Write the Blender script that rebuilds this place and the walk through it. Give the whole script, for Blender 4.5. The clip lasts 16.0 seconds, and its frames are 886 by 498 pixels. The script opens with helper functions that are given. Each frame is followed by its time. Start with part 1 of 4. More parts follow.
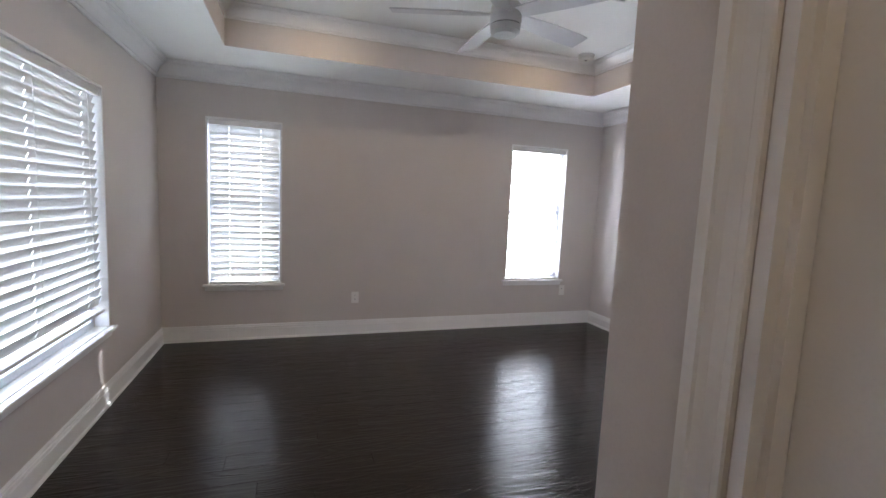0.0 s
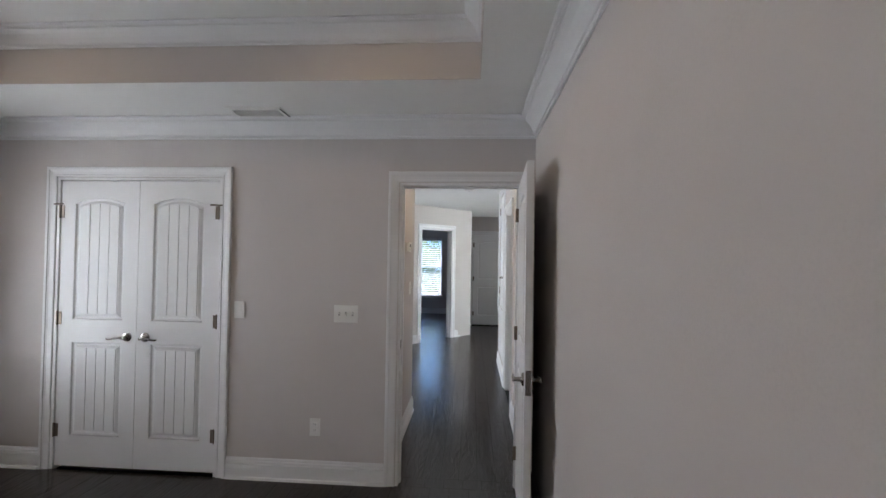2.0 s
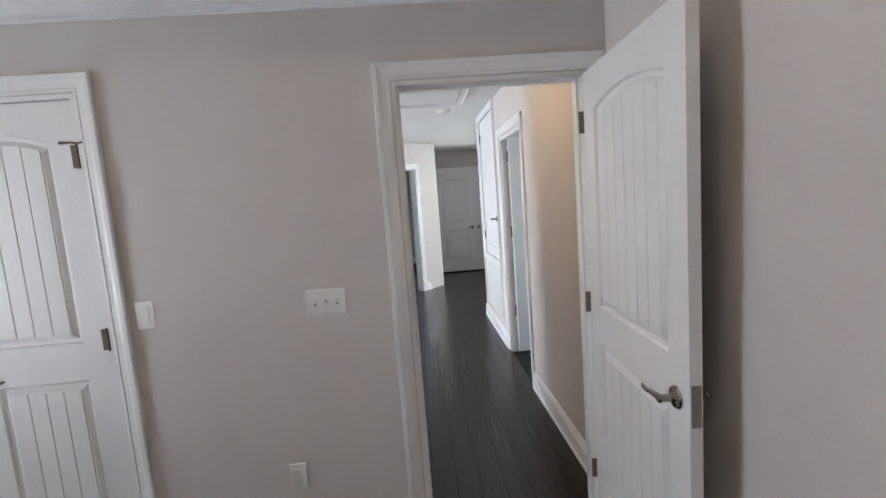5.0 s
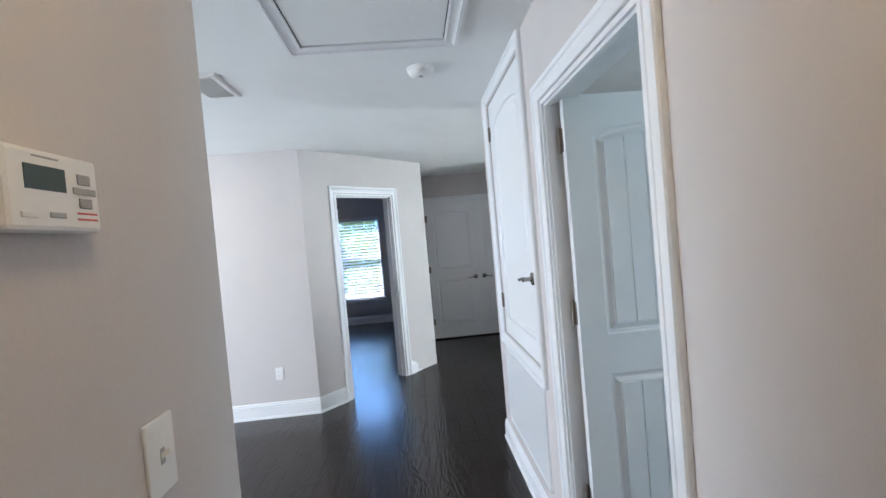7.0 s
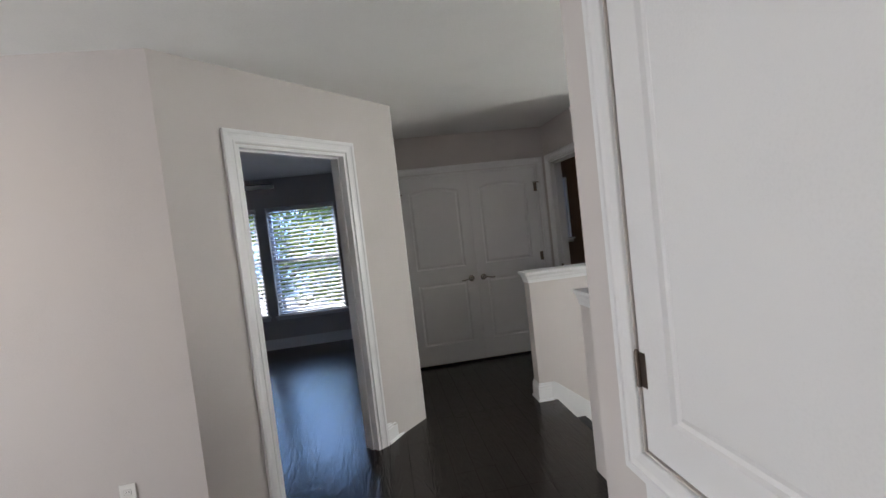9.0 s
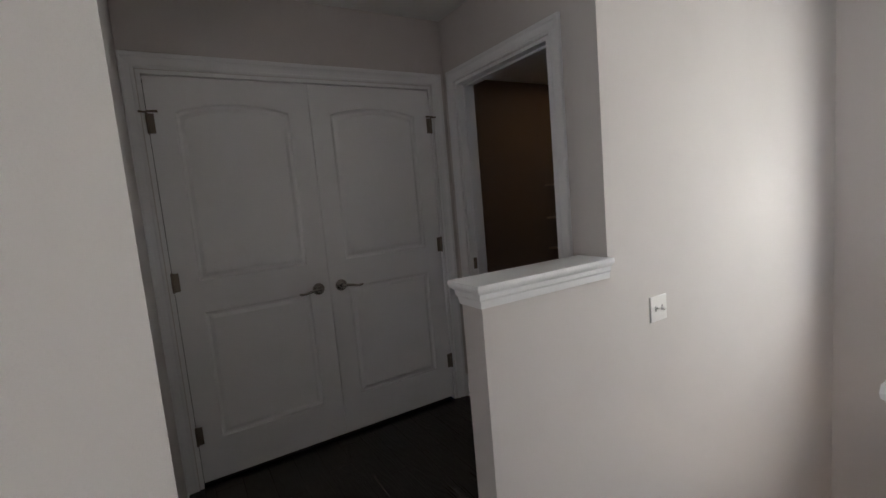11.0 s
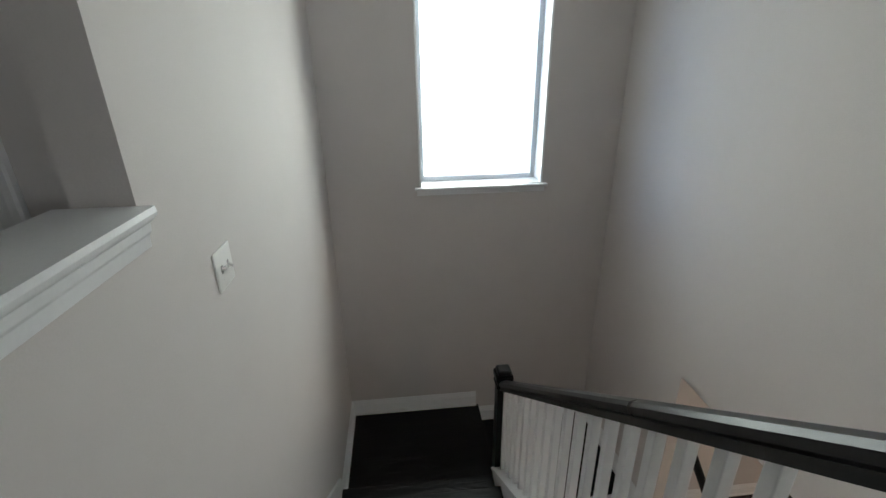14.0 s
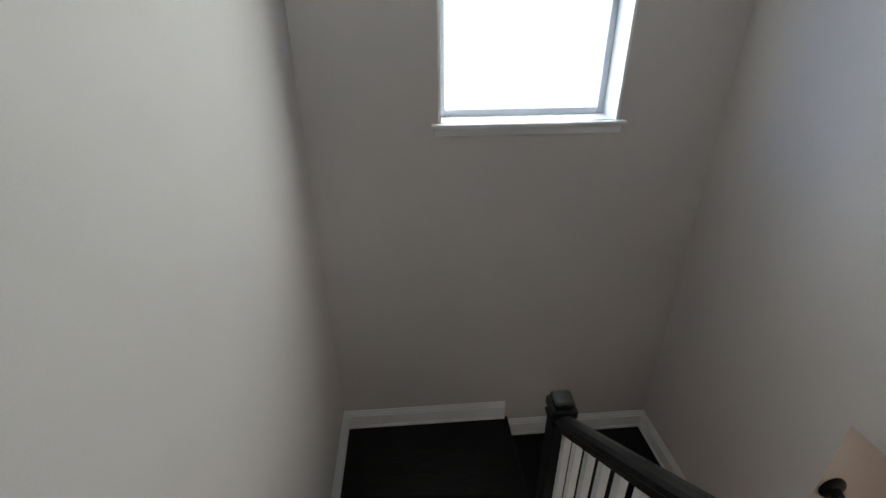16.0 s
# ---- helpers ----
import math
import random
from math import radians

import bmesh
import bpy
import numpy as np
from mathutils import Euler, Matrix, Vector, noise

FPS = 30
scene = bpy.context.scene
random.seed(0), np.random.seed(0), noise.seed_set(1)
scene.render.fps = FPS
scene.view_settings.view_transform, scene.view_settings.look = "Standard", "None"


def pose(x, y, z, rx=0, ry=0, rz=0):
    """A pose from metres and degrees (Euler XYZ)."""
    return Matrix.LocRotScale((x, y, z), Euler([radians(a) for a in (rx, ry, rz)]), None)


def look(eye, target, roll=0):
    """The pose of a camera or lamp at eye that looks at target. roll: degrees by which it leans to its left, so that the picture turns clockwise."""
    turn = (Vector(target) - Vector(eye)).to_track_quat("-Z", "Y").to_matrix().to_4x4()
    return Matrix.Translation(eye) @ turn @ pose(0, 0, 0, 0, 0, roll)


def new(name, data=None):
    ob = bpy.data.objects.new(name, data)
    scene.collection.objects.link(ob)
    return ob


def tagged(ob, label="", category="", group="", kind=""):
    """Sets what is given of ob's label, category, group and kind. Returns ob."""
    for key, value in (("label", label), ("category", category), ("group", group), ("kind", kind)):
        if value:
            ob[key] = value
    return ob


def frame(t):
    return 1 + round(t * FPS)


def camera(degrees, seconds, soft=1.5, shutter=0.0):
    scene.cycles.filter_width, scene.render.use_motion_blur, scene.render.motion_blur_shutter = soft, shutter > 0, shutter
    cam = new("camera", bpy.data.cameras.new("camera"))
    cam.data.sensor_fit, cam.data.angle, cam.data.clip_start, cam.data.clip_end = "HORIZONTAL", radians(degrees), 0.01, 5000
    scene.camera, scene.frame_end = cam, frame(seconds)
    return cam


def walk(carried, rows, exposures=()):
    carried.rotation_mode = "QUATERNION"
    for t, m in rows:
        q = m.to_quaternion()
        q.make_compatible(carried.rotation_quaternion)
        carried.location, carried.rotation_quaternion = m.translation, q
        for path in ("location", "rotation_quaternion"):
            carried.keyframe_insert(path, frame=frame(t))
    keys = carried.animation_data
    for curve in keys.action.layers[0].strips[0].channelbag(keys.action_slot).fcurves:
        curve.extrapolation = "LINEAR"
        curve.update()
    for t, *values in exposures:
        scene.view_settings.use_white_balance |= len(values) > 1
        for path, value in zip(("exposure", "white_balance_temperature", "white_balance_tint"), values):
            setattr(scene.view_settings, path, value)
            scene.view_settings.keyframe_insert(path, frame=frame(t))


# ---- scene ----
cam = camera(89.5, 16.0)
PATH = [
    (0, (1.58, -3.39, 1.376), (-0.305, -2.756, 1.163), 2.6),
    (0.5, (1.226, -3.435, 1.405), (-0.405, -2.285, 1.268), 2.9),
    (1, (0.927, -3.31, 1.409), (-0.214, -1.668, 1.361), 2.7),
    (1.5, (0.632, -3.118, 1.474), (-0.11, -1.261, 1.486), 2.3),
    (2, (0.554, -2.96, 1.518), (0.42, -0.964, 1.555), 0.9),
    (2.5, (0.629, -2.964, 1.518), (0.479, -0.97, 1.562), 1.7),
    (3, (0.631, -2.894, 1.515), (0.45, -0.902, 1.538), 1.7),
    (3.5, (0.429, -2.747, 1.466), (0.292, -0.752, 1.481), 2.3),
    (3.7, (0.327, -2.635, 1.462), (0.202, -0.639, 1.446), 1.7),
    (5.8, (0.105, -0.82, 1.562), (0.336, 1.147, 1.288), -5.1),
    (6, (0.209, -0.448, 1.553), (0.509, 1.52, 1.366), -1.5),
    (6.5, (0.345, 0.012, 1.549), (0.707, 1.976, 1.435), -3.7),
    (7, (0.383, 0.49, 1.518), (0.505, 2.486, 1.467), -5.0),
    (7.5, (0.377, 0.976, 1.516), (0.523, 2.97, 1.488), -3.1),
    (8, (0.385, 1.463, 1.505), (0.553, 3.456, 1.496), -5.2),
    (8.5, (0.319, 1.935, 1.505), (0.346, 3.934, 1.527), -6.1),
    (9, (0.332, 2.440, 1.478), (0.602, 4.419, 1.381), -6.5),
    (9.2, (0.357, 2.632, 1.486), (0.747, 4.590, 1.366), -6.4),
    (11.3, (0.610, 4.790, 1.33), (1.790, 6.384, 1.06), -3.9),
    (11.5, (0.562, 4.846, 1.369), (1.890, 6.309, 1.060), -2.9),
    (12, (0.531, 5.114, 1.395), (2.326, 5.906, 1.005), -1.5),
    (12.5, (0.580, 5.272, 1.400), (2.506, 5.598, 0.971), 0.3),
    (13, (0.672, 5.374, 1.388), (2.628, 5.448, 0.978), 0.3),
    (13.5, (0.859, 5.394, 1.36), (2.790, 5.274, 0.853), -3.7),
    (14, (1.196, 5.337, 1.293), (3.035, 5.159, 0.526), -0.9),
    (14.5, (1.489, 5.317, 1.259), (3.291, 5.104, 0.416), -0.2),
    (15, (1.749, 5.308, 1.17), (3.433, 5.036, 0.125), 0.7),
    (15.5, (1.948, 5.309, 1.053), (3.657, 5.197, 0.02), -0.0),
    (16, (2.124, 5.346, 0.913), (3.903, 5.211, 0.007), -0.4),
]
EXPOSURES = [(0, 2.66, 6000, 10), (0.5, 2.51, 6000, 10), (1.0, 2.48, 6200, 9), (1.5, 2.18, 6250, 9), (2.0, 1.89, 6250, 9), (2.5, 2.28, 6250, 9), (3.0, 2.29, 6250, 9), (3.7, 2.4, 6250, 9), (5.8, 2.19, 6100, 9), (6.5, 2.15, 5850, 8), (7.0, 2.15, 5800, 6), (7.5, 1.43, 6000, 7), (8.2, 1.41, 6450, 9), (9.0, 1.37, 6800, 11), (9.2, 1.34, 6800, 11), (11.3, 1.05, 6800, 13), (12.5, 1.07, 6700, 11), (13.5, 1.0, 6500, 3), (14.5, 0.48, 6500, 4), (15.0, 0.45, 6500, 5), (16, 0.68, 6500, 5)]
walk(cam, [(t, look(e, g, r)) for t, e, g, r in PATH], EXPOSURES)

# ---- light ----
world = bpy.data.worlds.new("sky")
scene.world = world
world.use_nodes = True
wn = world.node_tree.nodes
sky = wn.new("ShaderNodeTexSky")
sky.sky_type, sky.sun_disc = "NISHITA", False
SUN_DIR = Vector((-0.676, 0.278, 0.682)).normalized()      # towards the sun
sky.sun_elevation = math.asin(SUN_DIR.z)
sky.sun_rotation = math.atan2(SUN_DIR.x, SUN_DIR.y)
world.node_tree.links.new(sky.outputs[0], wn["Background"].inputs[0])
wn["Background"].inputs[1].default_value = 0.05
sun = new("sun", bpy.data.lights.new("sun", "SUN"))
sun.data.energy, sun.data.angle, sun.data.color = 5.0, radians(0.5), (1.0, 0.95, 0.88)
sun.matrix_world = look((0, 0, 20), Vector((0, 0, 20)) - SUN_DIR)


def window_light(name, eye, target, w, h, watts, color=(0.92, 0.94, 1.0)):
    lamp = new(name, bpy.data.lights.new(name, "AREA"))
    lamp.data.shape, lamp.data.size, lamp.data.size_y = "RECTANGLE", w, h
    lamp.data.energy, lamp.data.color = watts, color
    lamp.matrix_world = look(eye, target)
    return lamp


def spot_lamp(name, at, watts, color=(1.0, 0.72, 0.42), size=0.13, angle=None):
    lamp = new(name, bpy.data.lights.new(name, "AREA"))
    lamp.data.shape, lamp.data.size = "DISK", size
    lamp.data.energy, lamp.data.color = watts, color
    lamp.matrix_world = look(at, (at[0], at[1] + 0.0001, at[2] - 1))
    return lamp


# plan numbers, metres
XN, YW, XS = -2.88, -4.50, 0.957        # bedroom: wall with two windows, wide-window wall, wall beside the door
CEIL, TRAY = 2.44, 2.74
T = 0.12
HX0, HX1 = -0.03, 0.945                 # hall walls
STY0, STY1, STX = 3.74, 5.85, 4.35      # stairwell
FCY, BDX = 7.12, 2.18
LAND = -1.554
RISE, TOPX = LAND / -9, 1.45
LOW = -3.11

window_light("window_light_w", (-1.7, YW - 0.75, 1.2), (-1.7, 0, 1.2), 5.4, 3.0, 62)
window_light("window_light_n_a", (XN - 0.5, -3.81, 1.2), (0, -3.81, 1.2), 1.5, 2.4, 3.5)
window_light("window_light_n_b", (XN - 0.5, -0.80, 1.3), (0, -0.80, 1.2), 1.6, 2.4, 32)
window_light("window_light_stair", (STX + 0.66, 4.15, 1.45), (2.0, 5.0, 0.9), 2.6, 2.6, 92, (0.93, 0.97, 0.95))
# added fill for the loft, standing in an assumed, unseen window
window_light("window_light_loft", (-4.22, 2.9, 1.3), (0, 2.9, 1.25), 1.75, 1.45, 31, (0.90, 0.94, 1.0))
# bluish fill added to light the side room's door leaf
window_light("window_light_side_room", (3.61, 1.6, 1.4), (0, 1.6, 1.25), 1.15, 1.35, 6, (0.74, 0.92, 1.0))
window_light("window_light_dark_room", (-1.3, 9.75, 2.85), (-1.3, 8.6, 0.9), 3.0, 0.8, 7, (0.22, 0.43, 1.0))
# warm fill added for the lower storey; its real source is unknown
window_light("window_light_low", (1.2, 0.28, -1.6), (1.2, 5.0, -1.8), 1.15, 1.35, 24, (1.0, 0.8, 0.66))

# ---- materials ----


def mat(name, color, rough=0.5, metal=0.0, bump=0.0, scale=60.0, vary=0.04, big=3.0, coat=0.0, emit=None, spec=0.5):
    """A painted or plain surface: fine grain, broad unevenness, a little relief."""
    m = bpy.data.materials.new(name)
    m.use_nodes = True
    n, l = m.node_tree.nodes, m.node_tree.links
    b = n["Principled BSDF"]
    b.inputs["Roughness"].default_value, b.inputs["Metallic"].default_value = rough, metal
    b.inputs["Coat Weight"].default_value = coat
    b.inputs["Specular IOR Level"].default_value = spec
    co = n.new("ShaderNodeTexCoord")
    g = n.new("ShaderNodeNewGeometry")
    n1, n2 = n.new("ShaderNodeTexNoise"), n.new("ShaderNodeTexNoise")
    n1.inputs["Scale"].default_value, n2.inputs["Scale"].default_value = scale, big
    n1.inputs["Detail"].default_value, n2.inputs["Detail"].default_value = 4, 3
    l.new(g.outputs["Position"], n1.inputs["Vector"])
    l.new(g.outputs["Position"], n2.inputs["Vector"])
    add = n.new("ShaderNodeMath")
    add.operation = "ADD"
    l.new(n1.outputs[0], add.inputs[0])
    l.new(n2.outputs[0], add.inputs[1])
    r = n.new("ShaderNodeValToRGB")
    r.color_ramp.elements[0].position, r.color_ramp.elements[1].position = 0.6, 1.4 / 1.4
    r.color_ramp.elements[0].color = (*[c * (1 - vary) for c in color], 1)
    r.color_ramp.elements[1].color = (*[min(1, c * (1 + vary)) for c in color], 1)
    l.new(add.outputs[0], r.inputs[0])
    l.new(r.outputs[0], b.inputs["Base Color"])
    rr = n.new("ShaderNodeMapRange")
    rr.inputs["To Min"].default_value, rr.inputs["To Max"].default_value = max(0, rough - 0.06), min(1, rough + 0.06)
    l.new(n2.outputs[0], rr.inputs[0])
    l.new(rr.outputs[0], b.inputs["Roughness"])
    if bump:
        bm_ = n.new("ShaderNodeBump")
        bm_.inputs["Strength"].default_value, bm_.inputs["Distance"].default_value = bump, 0.002
        l.new(n1.outputs[0], bm_.inputs["Height"])
        l.new(bm_.outputs[0], b.inputs["Normal"])
    if emit:
        b.inputs["Emission Color"].default_value = (*emit[0], 1)
        b.inputs["Emission Strength"].default_value = emit[1]
    return m


def wood_floor(name, dark, light, rough=0.24, gloss=0.38):
    """Dark stained oak boards: each board its own tone, long grain with hand-scraped relief."""
    m = bpy.data.materials.new(name)
    m.use_nodes = True
    n, l = m.node_tree.nodes, m.node_tree.links
    b = n["Principled BSDF"]
    b.inputs["Specular IOR Level"].default_value = gloss
    g, info = n.new("ShaderNodeNewGeometry"), n.new("ShaderNodeObjectInfo")
    mp = n.new("ShaderNodeMapping")
    mp.inputs["Scale"].default_value = (26, 1.6, 26)
    off = n.new("ShaderNodeVectorMath")
    off.operation = "ADD"
    comb = n.new("ShaderNodeCombineXYZ")
    mul = n.new("ShaderNodeMath")
    mul.operation = "MULTIPLY"
    mul.inputs[1].default_value = 17.0
    l.new(info.outputs["Random"], mul.inputs[0])
    l.new(mul.outputs[0], comb.inputs[1])
    l.new(g.outputs["Position"], off.inputs[0])
    l.new(comb.outputs[0], off.inputs[1])
    l.new(off.outputs[0], mp.inputs[0])
    grain = n.new("ShaderNodeTexNoise")
    grain.inputs["Scale"].default_value, grain.inputs["Detail"].default_value = 1.0, 5
    grain.inputs["Distortion"].default_value = 0.25
    l.new(mp.outputs[0], grain.inputs["Vector"])
    broad = n.new("ShaderNodeTexNoise")
    broad.inputs["Scale"].default_value = 2.2
    l.new(g.outputs["Position"], broad.inputs["Vector"])
    ramp = n.new("ShaderNodeValToRGB")
    ramp.color_ramp.elements[0].position, ramp.color_ramp.elements[1].position = 0.25, 0.85
    ramp.color_ramp.elements[0].color, ramp.color_ramp.elements[1].color = (*dark, 1), (*light, 1)
    l.new(grain.outputs[0], ramp.inputs[0])
    hsv = n.new("ShaderNodeHueSaturation")
    vmap = n.new("ShaderNodeMapRange")
    vmap.inputs["To Min"].default_value, vmap.inputs["To Max"].default_value = 0.94, 1.07
    l.new(info.outputs["Random"], vmap.inputs[0])
    l.new(vmap.outputs[0], hsv.inputs["Value"])
    l.new(ramp.outputs[0], hsv.inputs["Color"])
    l.new(hsv.outputs[0], b.inputs["Base Color"])
    rmap = n.new("ShaderNodeMapRange")
    rmap.inputs["To Min"].default_value, rmap.inputs["To Max"].default_value = rough - 0.003, rough + 0.004
    l.new(info.outputs["Random"], rmap.inputs[0])
    l.new(rmap.outputs[0], b.inputs["Roughness"])
    wave = n.new("ShaderNodeTexNoise")
    wave.inputs["Scale"].default_value = 7.0
    mp2 = n.new("ShaderNodeMapping")
    mp2.inputs["Scale"].default_value = (2.4, 0.7, 1)
    l.new(off.outputs[0], mp2.inputs[0])
    l.new(mp2.outputs[0], wave.inputs["Vector"])
    # contour lines of a long, soft noise: the cathedral figure of flat-sawn oak
    fig = n.new("ShaderNodeTexNoise")
    fig.inputs["Scale"].default_value, fig.inputs["Detail"].default_value = 1.0, 2
    mp3 = n.new("ShaderNodeMapping")
    mp3.inputs["Scale"].default_value = (9.0, 1.3, 1)
    l.new(off.outputs[0], mp3.inputs[0])
    l.new(mp3.outputs[0], fig.inputs["Vector"])
    rings = n.new("ShaderNodeMath")
    rings.operation = "MULTIPLY"
    rings.inputs[1].default_value = 75.0
    l.new(fig.outputs[0], rings.inputs[0])
    ripple = n.new("ShaderNodeMath")
    ripple.operation = "SINE"
    l.new(rings.outputs[0], ripple.inputs[0])
    addn = n.new("ShaderNodeMath")
    addn.operation = "MULTIPLY_ADD"
    addn.inputs[1].default_value = 0.28
    l.new(ripple.outputs[0], addn.inputs[0])
    l.new(wave.outputs[0], addn.inputs[2])
    bump = n.new("ShaderNodeBump")
    bump.inputs["Strength"].default_value, bump.inputs["Distance"].default_value = 0.55, 0.002
    l.new(addn.outputs[0], bump.inputs["Height"])
    l.new(bump.outputs[0], b.inputs["Normal"])
    return m


WALL = mat("greige_wall_paint", (0.608, 0.567, 0.552), 0.75, bump=0.12, scale=220, vary=0.03)
CEILM = mat("white_ceiling_paint", (0.80, 0.80, 0.79), 0.85, bump=0.25, scale=130, vary=0.03)
TRIM = mat("white_trim_paint", (0.80, 0.80, 0.81), 0.32, bump=0.04, scale=90, vary=0.02)
DOORM = mat("white_door_paint", (0.79, 0.79, 0.80), 0.40, bump=0.10, scale=170, vary=0.02)
WOOD = wood_floor("espresso_oak_boards", (0.012, 0.009, 0.008), (0.032, 0.024, 0.021), 0.21)
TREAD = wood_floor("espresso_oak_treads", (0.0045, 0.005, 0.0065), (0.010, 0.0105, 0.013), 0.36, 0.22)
BLACKW = mat("black_lacquered_wood", (0.004, 0.004, 0.005), 0.30, bump=0.05, scale=80, vary=0.3, spec=0.3)
NICKEL = mat("brushed_nickel", (0.34, 0.32, 0.30), 0.26, metal=1.0, scale=300, vary=0.08)
BRONZE = mat("dark_bronze_hinge", (0.20, 0.165, 0.14), 0.38, metal=1.0, scale=300, vary=0.1)
PLASTIC = mat("white_plastic", (0.82, 0.81, 0.79), 0.35, vary=0.01)
SLAT = mat("white_blind_slat", (0.72, 0.72, 0.73), 0.42, vary=0.02)
VINYL = mat("white_vinyl_frame", (0.72, 0.76, 0.84), 0.35, vary=0.02)
# black for joints and slots; stands in for shade in closets, vents, hatch gap
DARK = mat("black_gap_and_shade", (0.01, 0.01, 0.01), 0.8, vary=0.2)
COVER = mat("matt_grey_cover", (0.50, 0.51, 0.52), 0.6, vary=0.03)
FANM = mat("brushed_silver_fan", (0.62, 0.63, 0.64), 0.32, metal=0.6, scale=200, vary=0.05)
FANBLADE = mat("silver_grey_blade", (0.55, 0.55, 0.56), 0.35, scale=120, vary=0.05)
LCD = mat("green_grey_display", (0.05, 0.07, 0.06), 0.25, vary=0.05)
GREYP = mat("grey_button", (0.35, 0.34, 0.33), 0.5, vary=0.05)
REDP = mat("red_print", (0.55, 0.12, 0.10), 0.6, vary=0.05)
TILE = mat("beige_bath_tile", (0.40, 0.30, 0.23), 0.35, bump=0.05, scale=40, vary=0.12)
GROUT = mat("tan_grout", (0.30, 0.24, 0.20), 0.8, bump=0.2, scale=200, vary=0.1)
BROWNW = mat("brown_bath_wall_paint", (0.26, 0.205, 0.175), 0.6, bump=0.1, scale=200, vary=0.06)
LENS = mat("lit_downlight_lens", (1, 0.85, 0.6), 0.5, emit=((1.0, 0.68, 0.32), 2.2))
CHROME = mat("chrome_shelf", (0.6, 0.6, 0.6), 0.2, metal=1.0)


def glass_mat():
    m = bpy.data.materials.new("window_glass")
    m.use_nodes = True
    b = m.node_tree.nodes["Principled BSDF"]
    b.inputs["Transmission Weight"].default_value, b.inputs["Roughness"].default_value = 1.0, 0.0
    b.inputs["IOR"].default_value = 1.1
    b.inputs["Base Color"].default_value = (0.98, 0.99, 1, 1)
    return m


GLASS = glass_mat()

# ---- building helpers ----


def mesh_ob(name, bm, material, parent=None, label=""):
    bmesh.ops.recalc_face_normals(bm, faces=bm.faces)
    me = bpy.data.meshes.new(name)
    bm.to_mesh(me)
    bm.free()
    if material:
        me.materials.append(material)
    ob = new(name, me)
    if parent:
        ob.parent = parent
    if label:
        ob["label"] = label
    return ob


part = mesh_ob


def box(bm, x0, x1, y0, y1, z0, z1, bevel=0.0, m=None):
    start = set(bm.verts)
    vs = [bm.verts.new((x, y, z)) for x in (x0, x1) for y in (y0, y1) for z in (z0, z1)]
    fs = [bm.faces.new([vs[i] for i in f]) for f in ((0, 1, 3, 2), (4, 6, 7, 5), (0, 4, 5, 1), (2, 3, 7, 6), (0, 2, 6, 4), (1, 5, 7, 3))]
    if bevel:
        bmesh.ops.recalc_face_normals(bm, faces=fs)
        es = list({e for f in fs for e in f.edges})
        bmesh.ops.bevel(bm, geom=es, offset=bevel, segments=2, affect="EDGES", profile=0.5)
    if m is not None:
        bmesh.ops.transform(bm, matrix=m, verts=[v for v in bm.verts if v not in start])
    return bm


def boxed(*a, **k):
    return box(bmesh.new(), *a, **k)


def lathe(bm, prof, seg=24, m=None):
    """prof: (r, z) from bottom to top, about z."""
    start = set(bm.verts)
    rings = []
    for r, z in prof:
        rings.append([bm.verts.new((r * math.cos(2 * math.pi * i / seg), r * math.sin(2 * math.pi * i / seg), z)) for i in range(seg)])
    for a, b in zip(rings, rings[1:]):
        for i in range(seg):
            bm.faces.new((a[i], a[(i + 1) % seg], b[(i + 1) % seg], b[i]))
    bm.faces.new(rings[0][::-1])
    bm.faces.new(rings[-1])
    if m is not None:
        bmesh.ops.transform(bm, matrix=m, verts=[v for v in bm.verts if v not in start])
    return bm


def sweep(bm, profile, path, closed=False, m=None):
    """A closed profile of (d, v) carried along a plan path of (x, y): d is the way to the left of the path, v the height. Corners are mitred."""
    pts = [Vector(p) for p in path]
    n = len(pts)
    rings = []
    for i in range(n):
        a = pts[i] - pts[i - 1] if (closed or i > 0) else pts[1] - pts[0]
        b = pts[(i + 1) % n] - pts[i] if (closed or i < n - 1) else a
        a, b = a.normalized(), b.normalized()
        na, nb = Vector((-a.y, a.x)), Vector((-b.y, b.x))
        mi = (na + nb)
        mi = mi / mi.length_squared * 2 if mi.length > 1e-6 else na
        rings.append([bm.verts.new((pts[i].x + mi.x * d, pts[i].y + mi.y * d, v)) for d, v in profile])
    start = [v for r in rings for v in r]
    k = len(profile)
    for i in range(n if closed else n - 1):
        a, b = rings[i], rings[(i + 1) % n]
        for j in range(k):
            bm.faces.new((a[j], a[(j + 1) % k], b[(j + 1) % k], b[j]))
    if not closed:
        bm.faces.new(rings[0][::-1])
        bm.faces.new(rings[-1])
    if m is not None:
        bmesh.ops.transform(bm, matrix=m, verts=start)
    return bm


def tube(bm, pts, radii, seg=10):
    """A round bar through points, with its radius at each."""
    rings = []
    pts = [Vector(p) for p in pts]
    for i, p in enumerate(pts):
        d = (pts[min(i + 1, len(pts) - 1)] - pts[max(i - 1, 0)]).normalized()
        u = d.cross(Vector((0, 0, 1)) if abs(d.z) < 0.9 else Vector((1, 0, 0))).normalized()
        w = d.cross(u)
        rings.append([bm.verts.new(p + (u * math.cos(2 * math.pi * k / seg) + w * math.sin(2 * math.pi * k / seg)) * radii[i]) for k in range(seg)])
    for a, b in zip(rings, rings[1:]):
        for k in range(seg):
            bm.faces.new((a[k], a[(k + 1) % seg], b[(k + 1) % seg], b[k]))
    bm.faces.new(rings[0][::-1])
    bm.faces.new(rings[-1])
    return bm


